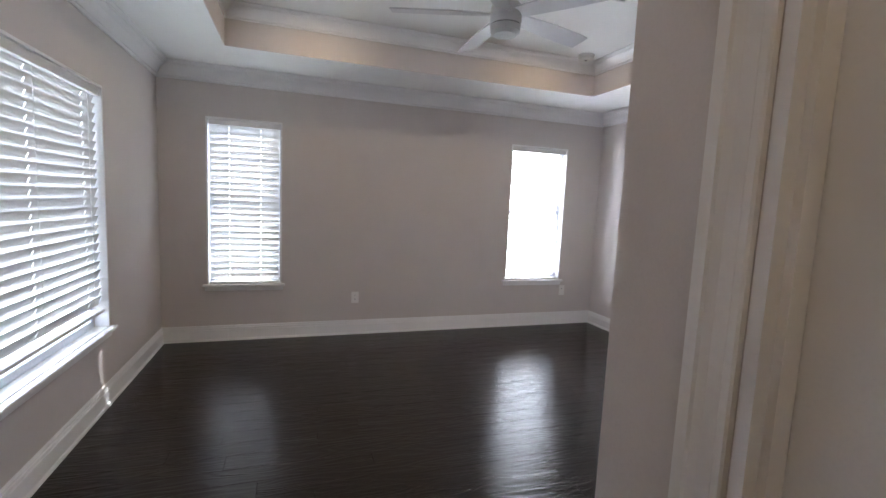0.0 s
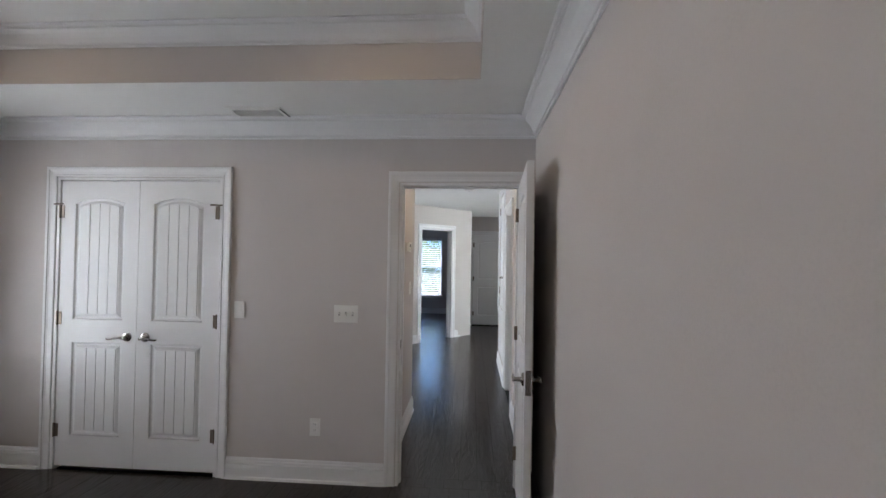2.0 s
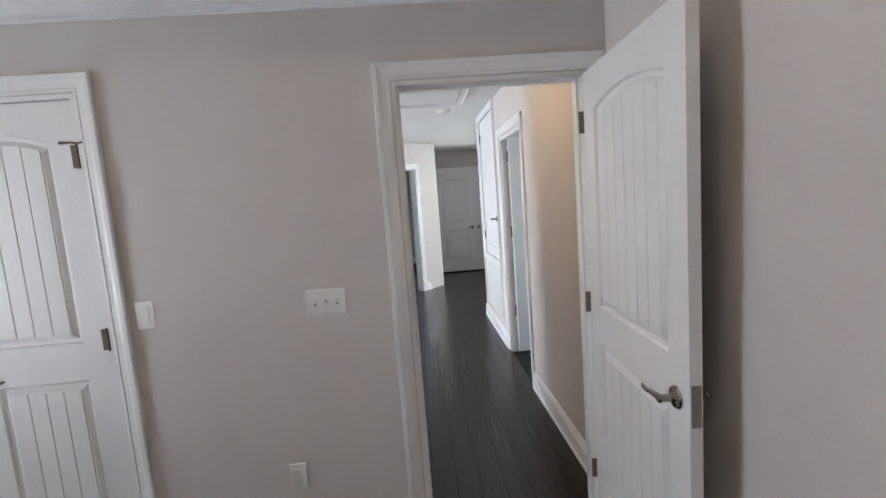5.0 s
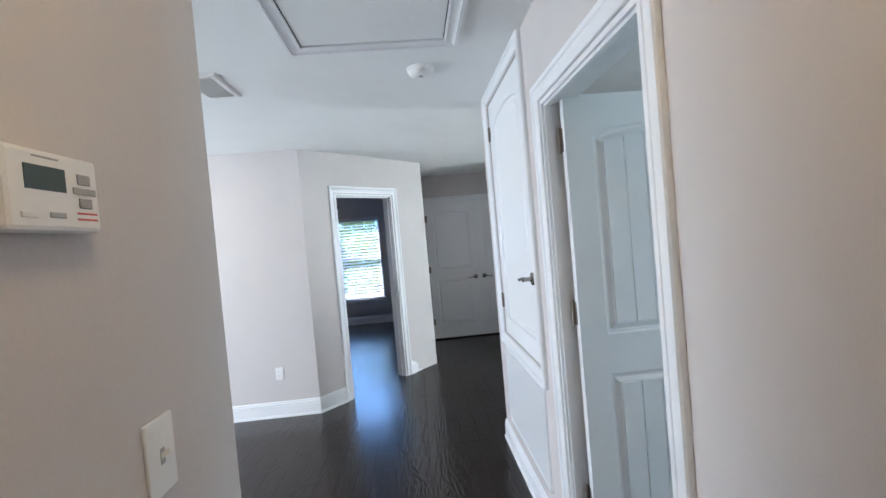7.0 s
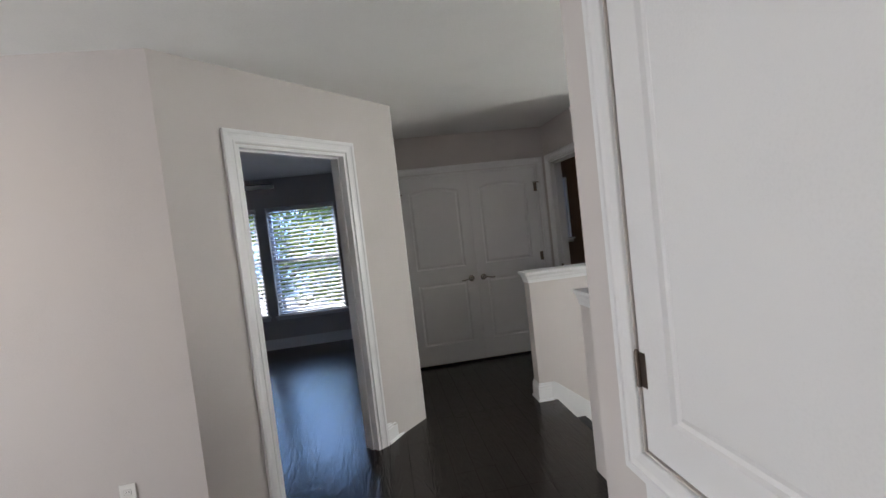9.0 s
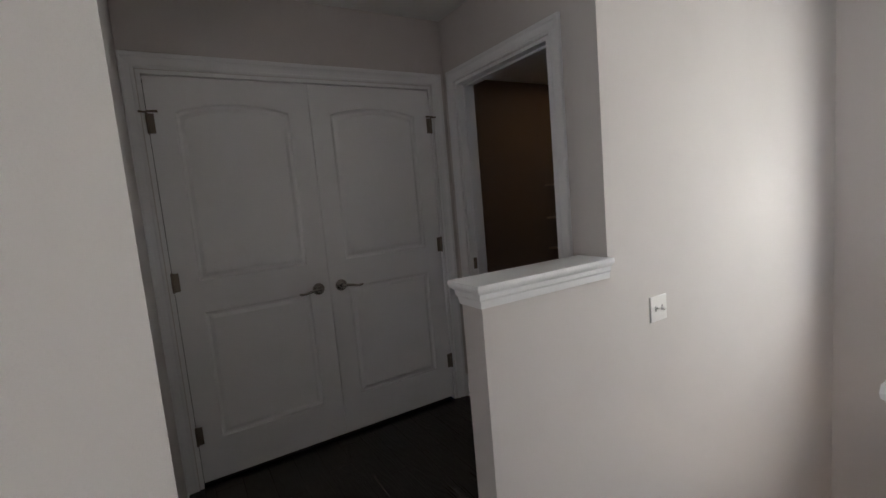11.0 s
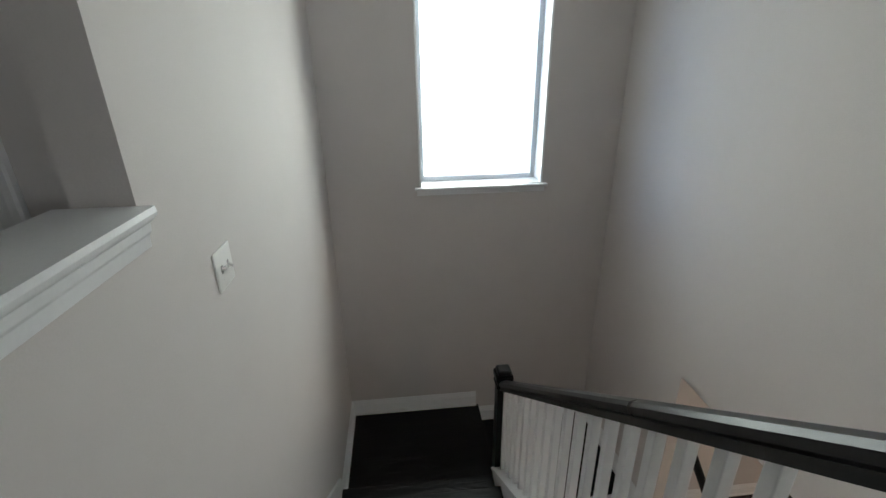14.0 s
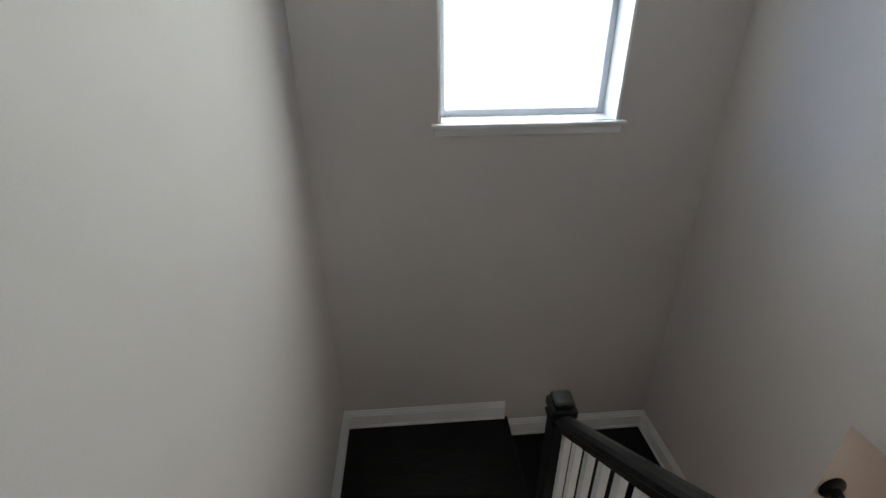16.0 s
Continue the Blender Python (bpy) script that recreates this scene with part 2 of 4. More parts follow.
class Wall:
    """A wall along a line, its face to the left of the way, its thickness to the right; openings are (u0, u1, z0, z1)."""

    def __init__(self, name, p0, p1, t=T, z0=0.0, z1=CEIL, openings=(), ext0=0.0, ext1=0.0, material=None):
        p0, p1 = Vector(p0), Vector(p1)
        full = (p1 - p0).length
        openings = [(max(a, -ext0), min(b, full + ext1), max(c, z0), min(e, z1)) for a, b, c, e in openings]
        d = (p1 - p0).normalized()
        self.length, self.t = (p1 - p0).length, t
        self.m = Matrix(((d.x, d.y, 0, p0.x), (d.y, -d.x, 0, p0.y), (0, 0, 1, 0), (0, 0, 0, 1)))
        us = sorted({-ext0, self.length + ext1, *[o[0] for o in openings], *[o[1] for o in openings]})
        zs = sorted({z0, z1, *[o[2] for o in openings], *[o[3] for o in openings]})
        solid = {}
        for i in range(len(us) - 1):
            for j in range(len(zs) - 1):
                u, z = (us[i] + us[i + 1]) / 2, (zs[j] + zs[j + 1]) / 2
                solid[i, j] = not any(o[0] < u < o[1] and o[2] < z < o[3] for o in openings)
        bm = bmesh.new()
        vs = {}

        def v(i, w, j):
            if (i, w, j) not in vs:
                vs[i, w, j] = bm.verts.new((us[i], w * t, zs[j]))
            return vs[i, w, j]
        for (i, j), s in solid.items():
            if not s:
                continue
            for w in (0, 1):
                bm.faces.new((v(i, w, j), v(i + 1, w, j), v(i + 1, w, j + 1), v(i, w, j + 1)))
            if not solid.get((i - 1, j)):
                bm.faces.new((v(i, 0, j), v(i, 1, j), v(i, 1, j + 1), v(i, 0, j + 1)))
            if not solid.get((i + 1, j)):
                bm.faces.new((v(i + 1, 0, j), v(i + 1, 1, j), v(i + 1, 1, j + 1), v(i + 1, 0, j + 1)))
            if not solid.get((i, j - 1)):
                bm.faces.new((v(i, 0, j), v(i + 1, 0, j), v(i + 1, 1, j), v(i, 1, j)))
            if not solid.get((i, j + 1)):
                bm.faces.new((v(i, 0, j + 1), v(i + 1, 0, j + 1), v(i + 1, 1, j + 1), v(i, 1, j + 1)))
        bmesh.ops.transform(bm, matrix=self.m, verts=bm.verts)
        self.ob = tagged(mesh_ob(name, bm, material or WALL), kind="structure", category="wall")

    def face(self, back=False):
        """Local x along the wall, local y up, local z out of the face."""
        if back:
            return self.m @ Matrix(((-1, 0, 0, 0), (0, 0, 1, self.t), (0, 1, 0, 0), (0, 0, 0, 1)))
        return self.m @ Matrix(((1, 0, 0, 0), (0, 0, -1, 0), (0, 1, 0, 0), (0, 0, 0, 1)))


CASING = ((0.0, 0.0), (0.0, 0.009), (0.003, 0.012), (0.012, 0.013), (0.015, 0.010), (0.034, 0.012), (0.046, 0.016), (0.049, 0.020), (0.066, 0.021), (0.070, 0.015), (0.070, 0.0))
BASE = ((0.0, 0.0), (0.024, 0.0), (0.022, 0.016), (0.015, 0.020), (0.015, 0.100), (0.009, 0.104), (0.009, 0.109), (0.014, 0.112), (0.013, 0.121), (0.007, 0.125), (0.007, 0.129), (0.009, 0.132), (0.004, 0.142), (0.0, 0.144))
CROWN = tuple((d * 1.12, v * 1.13) for d, v in ((0.0, 0.0), (0.0, -0.118), (0.009, -0.118), (0.012, -0.113), (0.012, -0.107), (0.006, -0.104), (0.007, -0.098), (0.016, -0.095), (0.019, -0.088), (0.030, -0.066), (0.047, -0.045), (0.066, -0.032), (0.070, -0.026), (0.070, -0.020), (0.079, -0.019), (0.082, -0.012), (0.090, -0.011), (0.096, -0.006), (0.096, 0.0)))


def casing(u0, u1, z1, face, parent, z0=0.0, legs=True):
    """Mitred trim round an opening, on one face of a wall."""
    bm = bmesh.new()
    prof = [(d + 0.004, v) for d, v in CASING]
    sweep(bm, prof, [(u0, z0), (u0, z1), (u1, z1), (u1, z0)], m=face)
    return part("casing", bm, TRIM, parent)


def jamb(u0, u1, z1, wall, parent, stop=None):
    """The lining of a door opening, with its stop."""
    bm = bmesh.new()
    t = wall.t
    e = 0.018
    for a, b, c, d in ((u0, u0 + e, 0.0, z1), (u1 - e, u1, 0.0, z1), (u0 + e, u1 - e, z1 - e, z1)):
        box(bm, a, b, -0.003, t + 0.003, c, d)
    if stop is not None:
        for a, b, c, d in ((u0 + e, u0 + e + 0.011, 0.0, z1 - e), (u1 - e - 0.011, u1 - e, 0.0, z1 - e), (u0 + e + 0.011, u1 - e - 0.011, z1 - e - 0.011, z1 - e)):
            box(bm, a, b, stop, stop + 0.03, c, d)
    bmesh.ops.transform(bm, matrix=wall.m, verts=bm.verts)
    return part("jamb", bm, TRIM, parent)


def arch_loop(x0, x1, y0, y1, rise, inset, n=10):
    x0, x1, y0, y1 = x0 + inset, x1 - inset, y0 + inset, y1 - inset
    pts = [(x0, y0), (x1, y0)]
    for i in range(n + 1):
        f = i / n
        x = x1 + (x0 - x1) * f
        pts.append((x, y1 - rise * (2 * f - 1) ** 2))
    return pts


def leaf_mesh(w, h, panels, planks=False, t=0.035):
    """A moulded door leaf: x from 0 to w, y from 0 (front) to t, z up; both faces have sunk and raised panels. panels: (x0, x1, z0, z1, rise)."""
    bm = bmesh.new()
    for side in (0, 1):
        y0, sgn = (0.0, 1) if side == 0 else (t, -1)

        def ring(pts, depth):
            return [bm.verts.new((x, y0 + sgn * depth, z)) for x, z in pts]
        outer = ring(((0, 0), (w, 0), (w, h), (0, h)), 0)
        edges = [bm.edges.new((outer[i], outer[(i + 1) % 4])) for i in range(4)]
        for (a, b, c, d, rise) in panels:
            loops = [ring(arch_loop(a, b, c, d, rise, ins), dep) for ins, dep in ((0, 0), (0.007, 0.010), (0.018, 0.012), (0.036, 0.003))]
            k = len(loops[0])
            edges += [bm.edges.new((loops[0][i], loops[0][(i + 1) % k])) for i in range(k)]
            for la, lb in zip(loops, loops[1:]):
                for i in range(k):
                    bm.faces.new((la[i], la[(i + 1) % k], lb[(i + 1) % k], lb[i]))
            bm.faces.new(loops[-1])
            if planks:
                n = 4 if b - a < 0.5 else 6
                xa, xb = a + 0.040, b - 0.040
                mid, half = (a + b) / 2, (b - a) / 2
                for i in range(n):
                    p, q = xa + (xb - xa) * i / n + 0.0012, xa + (xb - xa) * (i + 1) / n - 0.0012
                    top = [d - 0.040 - rise * ((x - mid) / half) ** 2 for x in (p, (p + q) / 2, q)]
                    fr = [bm.verts.new((x, y0 + sgn * -0.0005, z)) for x, z in ((p + .002, c + 0.042), (q - .002, c + 0.042), (q - .002, top[2]), ((p + q) / 2, top[1]), (p + .002, top[0]))]
                    bk = [bm.verts.new((x, y0 + sgn * 0.003, z)) for x, z in ((p, c + 0.040), (q, c + 0.040), (q, top[2]), ((p + q) / 2, top[1]), (p, top[0]))]
                    bm.faces.new(fr)
                    for j in range(5):
                        bm.faces.new((fr[j], fr[(j + 1) % 5], bk[(j + 1) % 5], bk[j]))
        bmesh.ops.triangle_fill(bm, use_beauty=True, use_dissolve=False, edges=edges)
        if side == 0:
            first = outer
    for i in range(4):
        bm.faces.new((first[i], first[(i + 1) % 4], outer[(i + 1) % 4], outer[i]))
    return bm


def lever(parent, at, way, out, material=NICKEL):
    """A lever handle: rose, neck and a curved lever. at: on the leaf's face; way: unit along the lever; out: unit away from the leaf."""
    at, way, out = Vector(at), Vector(way), Vector(out)
    up = Vector((0, 0, 1))
    m = Matrix((( way.x, up.x, out.x, at.x), (way.y, up.y, out.y, at.y), (way.z, up.z, out.z, at.z), (0, 0, 0, 1)))
    bm = bmesh.new()
    lathe(bm, ((0.033, 0), (0.033, 0.004), (0.029, 0.009), (0.016, 0.012), (0.011, 0.018), (0.011, 0.045), (0.013, 0.05), (0.010, 0.056)), 24, m)
    pts = [(0, 0, 0.047), (0.02, 0.002, 0.050), (0.05, -0.002, 0.050), (0.08, -0.009, 0.049), (0.105, -0.010, 0.048), (0.116, -0.006, 0.047)]
    tube(bm, [m @ Vector(p) for p in pts], [0.010, 0.009, 0.0075, 0.0065, 0.0065, 0.004])
    return part("handle", bm, material, parent, "satin nickel lever handle")


def hinge(parent, at, out, along, material=BRONZE, h=0.09):
    """A butt hinge: knuckle and two leaves."""
    at, out, along = Vector(at), Vector(out), Vector(along)
    m = Matrix(((along.x, out.x, 0, at.x), (along.y, out.y, 0, at.y), (0, 0, 1, at.z), (0, 0, 0, 1)))
    bm = bmesh.new()
    lathe(bm, ((0.003, -h / 2 - 0.004), (0.0065, -h / 2), (0.0065, h / 2), (0.003, h / 2 + 0.006)), 10, m)
    box(bm, -0.028, 0.028, -0.006, -0.004, -h / 2, h / 2, m=m)
    return part("hinge", bm, material, parent)


def stopper(parent, at, out, along):
    """A hinge-pin door stop: a small arm with a bumper."""
    at, out, along = Vector(at), Vector(out), Vector(along)
    bm = bmesh.new()
    tube(bm, [at, at + out * 0.02, at + out * 0.022 + along * 0.045], [0.004, 0.004, 0.006], 8)
    tube(bm, [at, at + out * 0.012 - along * 0.03], [0.004, 0.005], 8)
    return part("door_stop", bm, BRONZE, parent)


def door_root(name, label, loc):
    ob = new(name)
    ob.location = (0, 0, 0)
    return tagged(ob, label, "door", kind="structure")


def two_panel(w, h, planks=False, rise=0.04):
    s = 0.11 if w > 0.65 else 0.105
    return leaf_mesh(w, h, ((s, w - s, 0.21, 0.86, 0.0), (s, w - s, 1.02, h - 0.12, rise)), planks)


def place_leaf(bm, hinge_at, ang):
    """The leaf's hinge edge stands at hinge_at; ang is the way of the leaf in plan, degrees."""
    bmesh.ops.transform(bm, matrix=pose(*hinge_at, 0, 0, ang), verts=bm.verts)
    return bm


def double_door(name, wall, u0, u1, label, planks, hz=0.93):
    """A pair of closed leaves in an opening whose face is the wall's front."""
    z1 = 2.04
    root = door_root(name, label, None)
    jamb(u0, u1, z1, wall, root)
    casing(u0, u1, z1, wall.face(), root)
    m = wall.m
    w = (u1 - u0 - 0.036 - 0.009) / 2
    out = -(m.to_3x3() @ Vector((0, 1, 0)))
    al = m.to_3x3() @ Vector((1, 0, 0))
    for i in (0, 1):
        a = u0 + 0.018 + 0.003 + i * (w + 0.003)
        bm = two_panel(w, 1.995, planks)
        bmesh.ops.transform(bm, matrix=m @ Matrix.Translation((a, 0.008, 0.022)), verts=bm.verts)
        lf = part("leaf", bm, DOORM, root)
        hu = a + w - 0.064 if i == 0 else a + 0.064
        lever(lf, m @ Vector((hu, 0.008, hz)), al * (-1 if i == 0 else 1), out)
        hx = a - 0.002 if i == 0 else a + w + 0.002
        for z in (0.27, 1.05, 1.80):
            hinge(lf, m @ Vector((hx, -0.001, z)), out, al)
        stopper(lf, m @ Vector((hx, -0.006, 1.85)), out, al * (1 if i == 0 else -1))
    # black panel close behind the leaves: the closet's shade put into colour
    back = boxed(u0 + 0.018, u1 - 0.018, 0.07, 0.08, -0.03, 2.02)
    bmesh.ops.transform(back, matrix=m, verts=back.verts)
    part("closet_shade_panel", back, DARK, root, "black panel standing in for the closet's shade")
    return root


# ---- the shell ----
# bedroom
e_cl = (XS + 1.173, XS + 2.373)            # along the wall from the door corner
e_ed = (XS - 0.87, XS - 0.06)
wall_e = Wall("wall_east", (XS, 0), (XN, 0), openings=((e_ed[0], e_ed[1], -1, 2.012), (e_cl[0], e_cl[1], -1, 2.04)), z0=-0.02, z1=2.8, ext0=T, ext1=T)
WN = ((3.51, 4.12), (0.46, 1.14))           # windows along y, from the corner
WZ = (0.53, 2.01)
wall_n = Wall("wall_north", (XN, 0), (XN, YW), t=0.15, openings=[(a, b, *WZ) for a, b in WN], z0=-0.02, z1=2.8)
WWX = (-1.70, -0.22)
wall_w = Wall("wall_west", (XN, YW), (XS, YW), t=0.15, openings=((WWX[0] - XN, WWX[1] - XN, 0.49, 1.96),), z0=-0.02, z1=2.8, ext0=0.15, ext1=0.15)
VY = (-3.85, -2.87)                          # the opening towards the bath
wall_s = Wall("wall_south", (XS, YW), (XS, 0), openings=((VY[0] - YW, VY[1] - YW, -1, 2.3),), z0=-0.02, z1=2.8)
# small lobby behind that opening
lob_n = Wall("wall_lobby_north", (2.5, VY[1]), (XS + T, VY[1]), openings=((2.5 - 1.95, 2.5 - 1.20, -1, 2.04),), z0=-0.02, z1=2.5)
lob_s = Wall("wall_lobby_south", (XS + T, VY[0]), (2.5, VY[0]), z0=-0.02, z1=2.5)
lob_e = Wall("wall_lobby_east", (2.5, VY[0]), (2.5, VY[1]), z0=-0.02, z1=2.5, ext0=T, ext1=T)
# hall
hall_l = Wall("wall_hall_left", (HX0, 1.45), (HX0, T), z0=-0.02)
loft_s = Wall("wall_loft_south", (HX0 - T, 1.45), (-4.2, 1.45), z0=-0.02)
RD = (1.49, 2.31)
LN = (2.60, 3.50)
hall_r = Wall("wall_hall_right", (HX1, T), (HX1, STY0 - T), z0=-0.02,
              openings=((RD[0] - T, RD[1] - T, -1, 2.04), (LN[0] - T, LN[1] - T, 0.84, 2.372)))
DGR, DGL = Vector((0.52, 5.90)), Vector((-0.62, 4.67))
d45 = (DGR - DGL).normalized()
wall_dg = Wall("wall_diagonal", DGR, DGL, z0=-0.02, openings=((0.525, 1.30, -1, 2.04),))
loft_n = Wall("wall_loft_north", (DGL.x, DGL.y), (-4.2, DGL.y), z0=-0.02)
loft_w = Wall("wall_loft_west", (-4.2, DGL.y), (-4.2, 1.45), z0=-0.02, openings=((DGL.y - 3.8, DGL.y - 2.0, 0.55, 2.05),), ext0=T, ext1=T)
hall_n = Wall("wall_closet_side", (0.465, FCY), (0.465, DGR.y - 0.02), z0=-0.02)
FC = (0.54, 2.078)
wall_fc = Wall("wall_closet", (BDX, FCY), (0.465, FCY), z0=-0.02, openings=((BDX - FC[1], BDX - FC[0], -1, 2.04),), ext0=T, ext1=T)
BD = (6.19, 6.99)
HWX = 2.09
wall_bd = Wall("wall_bath", (BDX, STY1 + 0.12), (BDX, FCY), z0=-0.02, openings=((BD[0] - STY1 - 0.12, BD[1] - STY1 - 0.12, -1, 2.04),))
# stairwell
stair_n = Wall("wall_stair_north", (STX, STY1), (HWX, STY1), t=0.12, z0=LOW, ext0=0.15)
WS = (4.30, 5.185)
WSZ = (0.47, 2.03)
stair_e = Wall("wall_stair_window", (STX, STY0), (STX, STY1), t=0.24, z0=LOW, openings=((WS[0] - STY0, WS[1] - STY0, *WSZ),), ext0=T)
stair_s = Wall("wall_stair_south", (HX1, STY0), (STX, STY0), z0=LOW, openings=((-1, 3.19 - HX1, -9, -0.44),))
half_n = Wall("half_wall_stair", (HWX, STY1), (TOPX, STY1), t=0.12, z0=LOW, z1=1.0)
half_w = Wall("half_wall_guard", (1.495, 4.81), (1.495, STY0), t=0.10, z0=-0.45, z1=1.0)
stair_low_w = Wall("wall_stair_below", (TOPX, STY1), (TOPX, 4.80), z0=LOW, z1=-0.2)


def flat(name, boxes, material, category):
    bm = bmesh.new()
    for b in boxes:
        box(bm, *b)
    return tagged(mesh_ob(name, bm, material), kind="structure", category=category)


# ceilings
TX, TY = (-2.19, 0.578), (-3.885, -0.667)
E4 = 0.004
flat("ceiling_bedroom", ((XN, XS, YW, TY[0] - E4, CEIL, CEIL + 0.06), (XN, XS, TY[1] + E4, 0, CEIL, CEIL + 0.06), (XN, TX[0] - E4, TY[0] - E4, TY[1] + E4, CEIL, CEIL + 0.06), (TX[1] + E4, XS, TY[0] - E4, TY[1] + E4, CEIL, CEIL + 0.06)), CEILM, "ceiling")
flat("ceiling_tray", ((TX[0] - .05, TX[1] + .05, TY[0] - .05, TY[1] + .05, TRAY, TRAY + 0.08),), CEILM, "ceiling")
tray = Wall("tray_side_a", (TX[1], TY[1]), (TX[0], TY[1]), t=E4, z0=CEIL, z1=TRAY)
Wall("tray_side_b", (TX[0], TY[1]), (TX[0], TY[0]), t=E4, z0=CEIL, z1=TRAY)
Wall("tray_side_c", (TX[0], TY[0]), (TX[1], TY[0]), t=E4, z0=CEIL, z1=TRAY)
Wall("tray_side_d", (TX[1], TY[0]), (TX[1], TY[1]), t=E4, z0=CEIL, z1=TRAY)
flat("roof_slab", ((XN - .2, XS + .2, YW - .2, T, 2.83, 2.9),), CEILM, "ceiling")
flat("ceiling_hall", ((-4.4, HX1 + T, T, 9.4, CEIL, CEIL + 0.1), (HX1 + T, 4.6, 0.0, 9.4, CEIL, CEIL + 0.1)), CEILM, "ceiling")
flat("ceiling_lobby", ((XS + T, 2.7, -4.2, -2.6, 2.44, 2.5),), CEILM, "ceiling")

# sub-floors
flat("floor_base", ((XN - .2, 2.7, YW - .2, T, -0.3, -0.022), (-4.4, TOPX - 0.03, T, STY0, -0.3, -0.022), (-4.4, 1.395, STY0, 4.8, -0.3, -0.022), (-4.4, 1.56, 4.8, STY1, -0.3, -0.022), (-4.4, TOPX, STY1, STY1 + 0.12, -0.3, -0.022), (-4.4, 4.6, STY1 + 0.12, 9.4, -0.3, -0.022),
                    (TOPX - 0.03, 4.4, T, STY0 - T, -0.3, -0.022)), DARK, "floor")

# crown, baseboards
bm = bmesh.new()
sweep(bm, [(d, CEIL + v - 0.001) for d, v in CROWN], [(XN, YW), (XS, YW), (XS, 0), (XN, 0)], closed=True)
tagged(mesh_ob("trim_crown", bm, TRIM), "white painted crown moulding round the bedroom", "crown moulding", kind="structure")
bm = bmesh.new()
sweep(bm, [(d * 0.75, TRAY + v * 0.8 - 0.001) for d, v in CROWN], [(TX[0], TY[0]), (TX[1], TY[0]), (TX[1], TY[1]), (TX[0], TY[1])], closed=True)
tagged(mesh_ob("trim_tray_crown", bm, TRIM), "white painted crown moulding inside the tray ceiling", "crown moulding", kind="structure")


def baseboard(*path, z=0.0):
    """Path with the room on its left."""
    bm = sweep(bmesh.new(), [(d, v + z) for d, v in BASE], path)
    return tagged(mesh_ob("baseboard", bm, TRIM), "white stepped baseboard along the wall", "baseboard", kind="structure")


c = 0.075
baseboard((-2.373 + XS - XS - 0.0 - c, 0), (XN, 0), (XN, YW), (XS, YW), (XS, VY[0]), (XS + T, VY[0]))
baseboard((XS + T, VY[1]), (XS, VY[1]), (XS, 0), (0.945, 0))
baseboard((0.06 - c, 0), (-1.173 + c, 0))
baseboard((HX0 - T, 1.45), (HX0, 1.45), (HX0, T), (-0.012, T))
baseboard((HX1, T + 0.002), (HX1, RD[0] - c))
baseboard((HX1, RD[1] + c), (HX1, STY0), (1.395, STY0))
baseboard((0.465, FCY), (0.465, DGR.y + 0.02), tuple(DGR - d45 * (0.525 - c)))
baseboard(tuple(DGR - d45 * (1.30 + c)), tuple(DGL), (-4.2, DGL.y))
baseboard((BDX, BD[1] + c), (BDX, FCY), (FC[1] + c, FCY))
baseboard((TOPX + 0.10, STY1), (TOPX, STY1), (TOPX, STY1 + 0.12), (BDX, STY1 + 0.12), (BDX, BD[0] - c))

# doors
double_door("door_1", wall_e, e_cl[0], e_cl[1], "closed white double closet door with arched plank panels", True)
double_door("door_2", wall_fc, BDX - FC[1], BDX - FC[0], "closed white double closet door with arched panels at the hall's end", False, 0.90)

# bedroom door, open against the wall
d3 = door_root("door_3", "open white two-panel bedroom door swung against the wall", None)
jamb(e_ed[0], e_ed[1], 2.012, wall_e, d3, stop=0.045)
casing(e_ed[0], e_ed[1], 2.012, wall_e.face(), d3)
casing(-e_ed[1], -e_ed[0], 2.012, wall_e.face(True), d3)
bm = two_panel(0.77, 1.978, True)
LEAF_A = -93.0
place_leaf(bm, (0.850, -0.012, 0.016), LEAF_A)
lf = part("leaf", bm, DOORM, d3)
lw = Vector((math.cos(radians(LEAF_A)), math.sin(radians(LEAF_A)), 0))
ln_ = Vector((lw.y, -lw.x, 0))
h0 = Vector((0.850, -0.012, 0.0))
lever(lf, h0 + lw * 0.705 + Vector((0, 0, 0.92)), -lw, ln_)
lever(lf, h0 + lw * 0.705 - ln_ * 0.035 + Vector((0, 0, 0.92)), -lw, -ln_)
bm = bmesh.new()
box(bm, 0.7702, 0.7712, 0.004, 0.031, 0.86, 0.98, m=pose(*h0, 0, 0, LEAF_A))
part("latch_plate", bm, NICKEL, lf)
for z in (0.25, 1.03, 1.80):
    hinge(lf, (0.858, -0.006, z), (0, -1, 0), (1, 0, 0))
bm = boxed(0.078, 0.0795, 0.02, 0.05, 0.90, 0.96)
part("strike_plate", bm, NICKEL, d3)

# side room door, open into its room
d4 = door_root("door_4", "open white plank-panel door standing square to the hall", None)
jamb(RD[0] - T, RD[1] - T, 2.04, hall_r, d4, stop=0.008)
casing(RD[0] - T, RD[1] - T, 2.04, hall_r.face(), d4)
bm = leaf_mesh(0.81, 2.018, ((0.11, 0.70, 0.24, 0.90, 0.0), (0.11, 0.70, 1.06, 1.90, 0.04)), True)
place_leaf(bm, (HX1 + 0.062, RD[1] - 0.088, 0.014), 1.0)
lf = part("leaf", bm, DOORM, d4)
for z in (0.40, 1.165, 1.865):
    hinge(lf, (HX1 + 0.056, RD[1] - 0.036, z), (-1, 0, 0), (0, 1, 0), BRONZE, 0.095)
lever(lf, (HX1 + 0.062 + 0.755, RD[1] - 0.076, 0.98), (-1, 0, 0), (0, -1, 0))

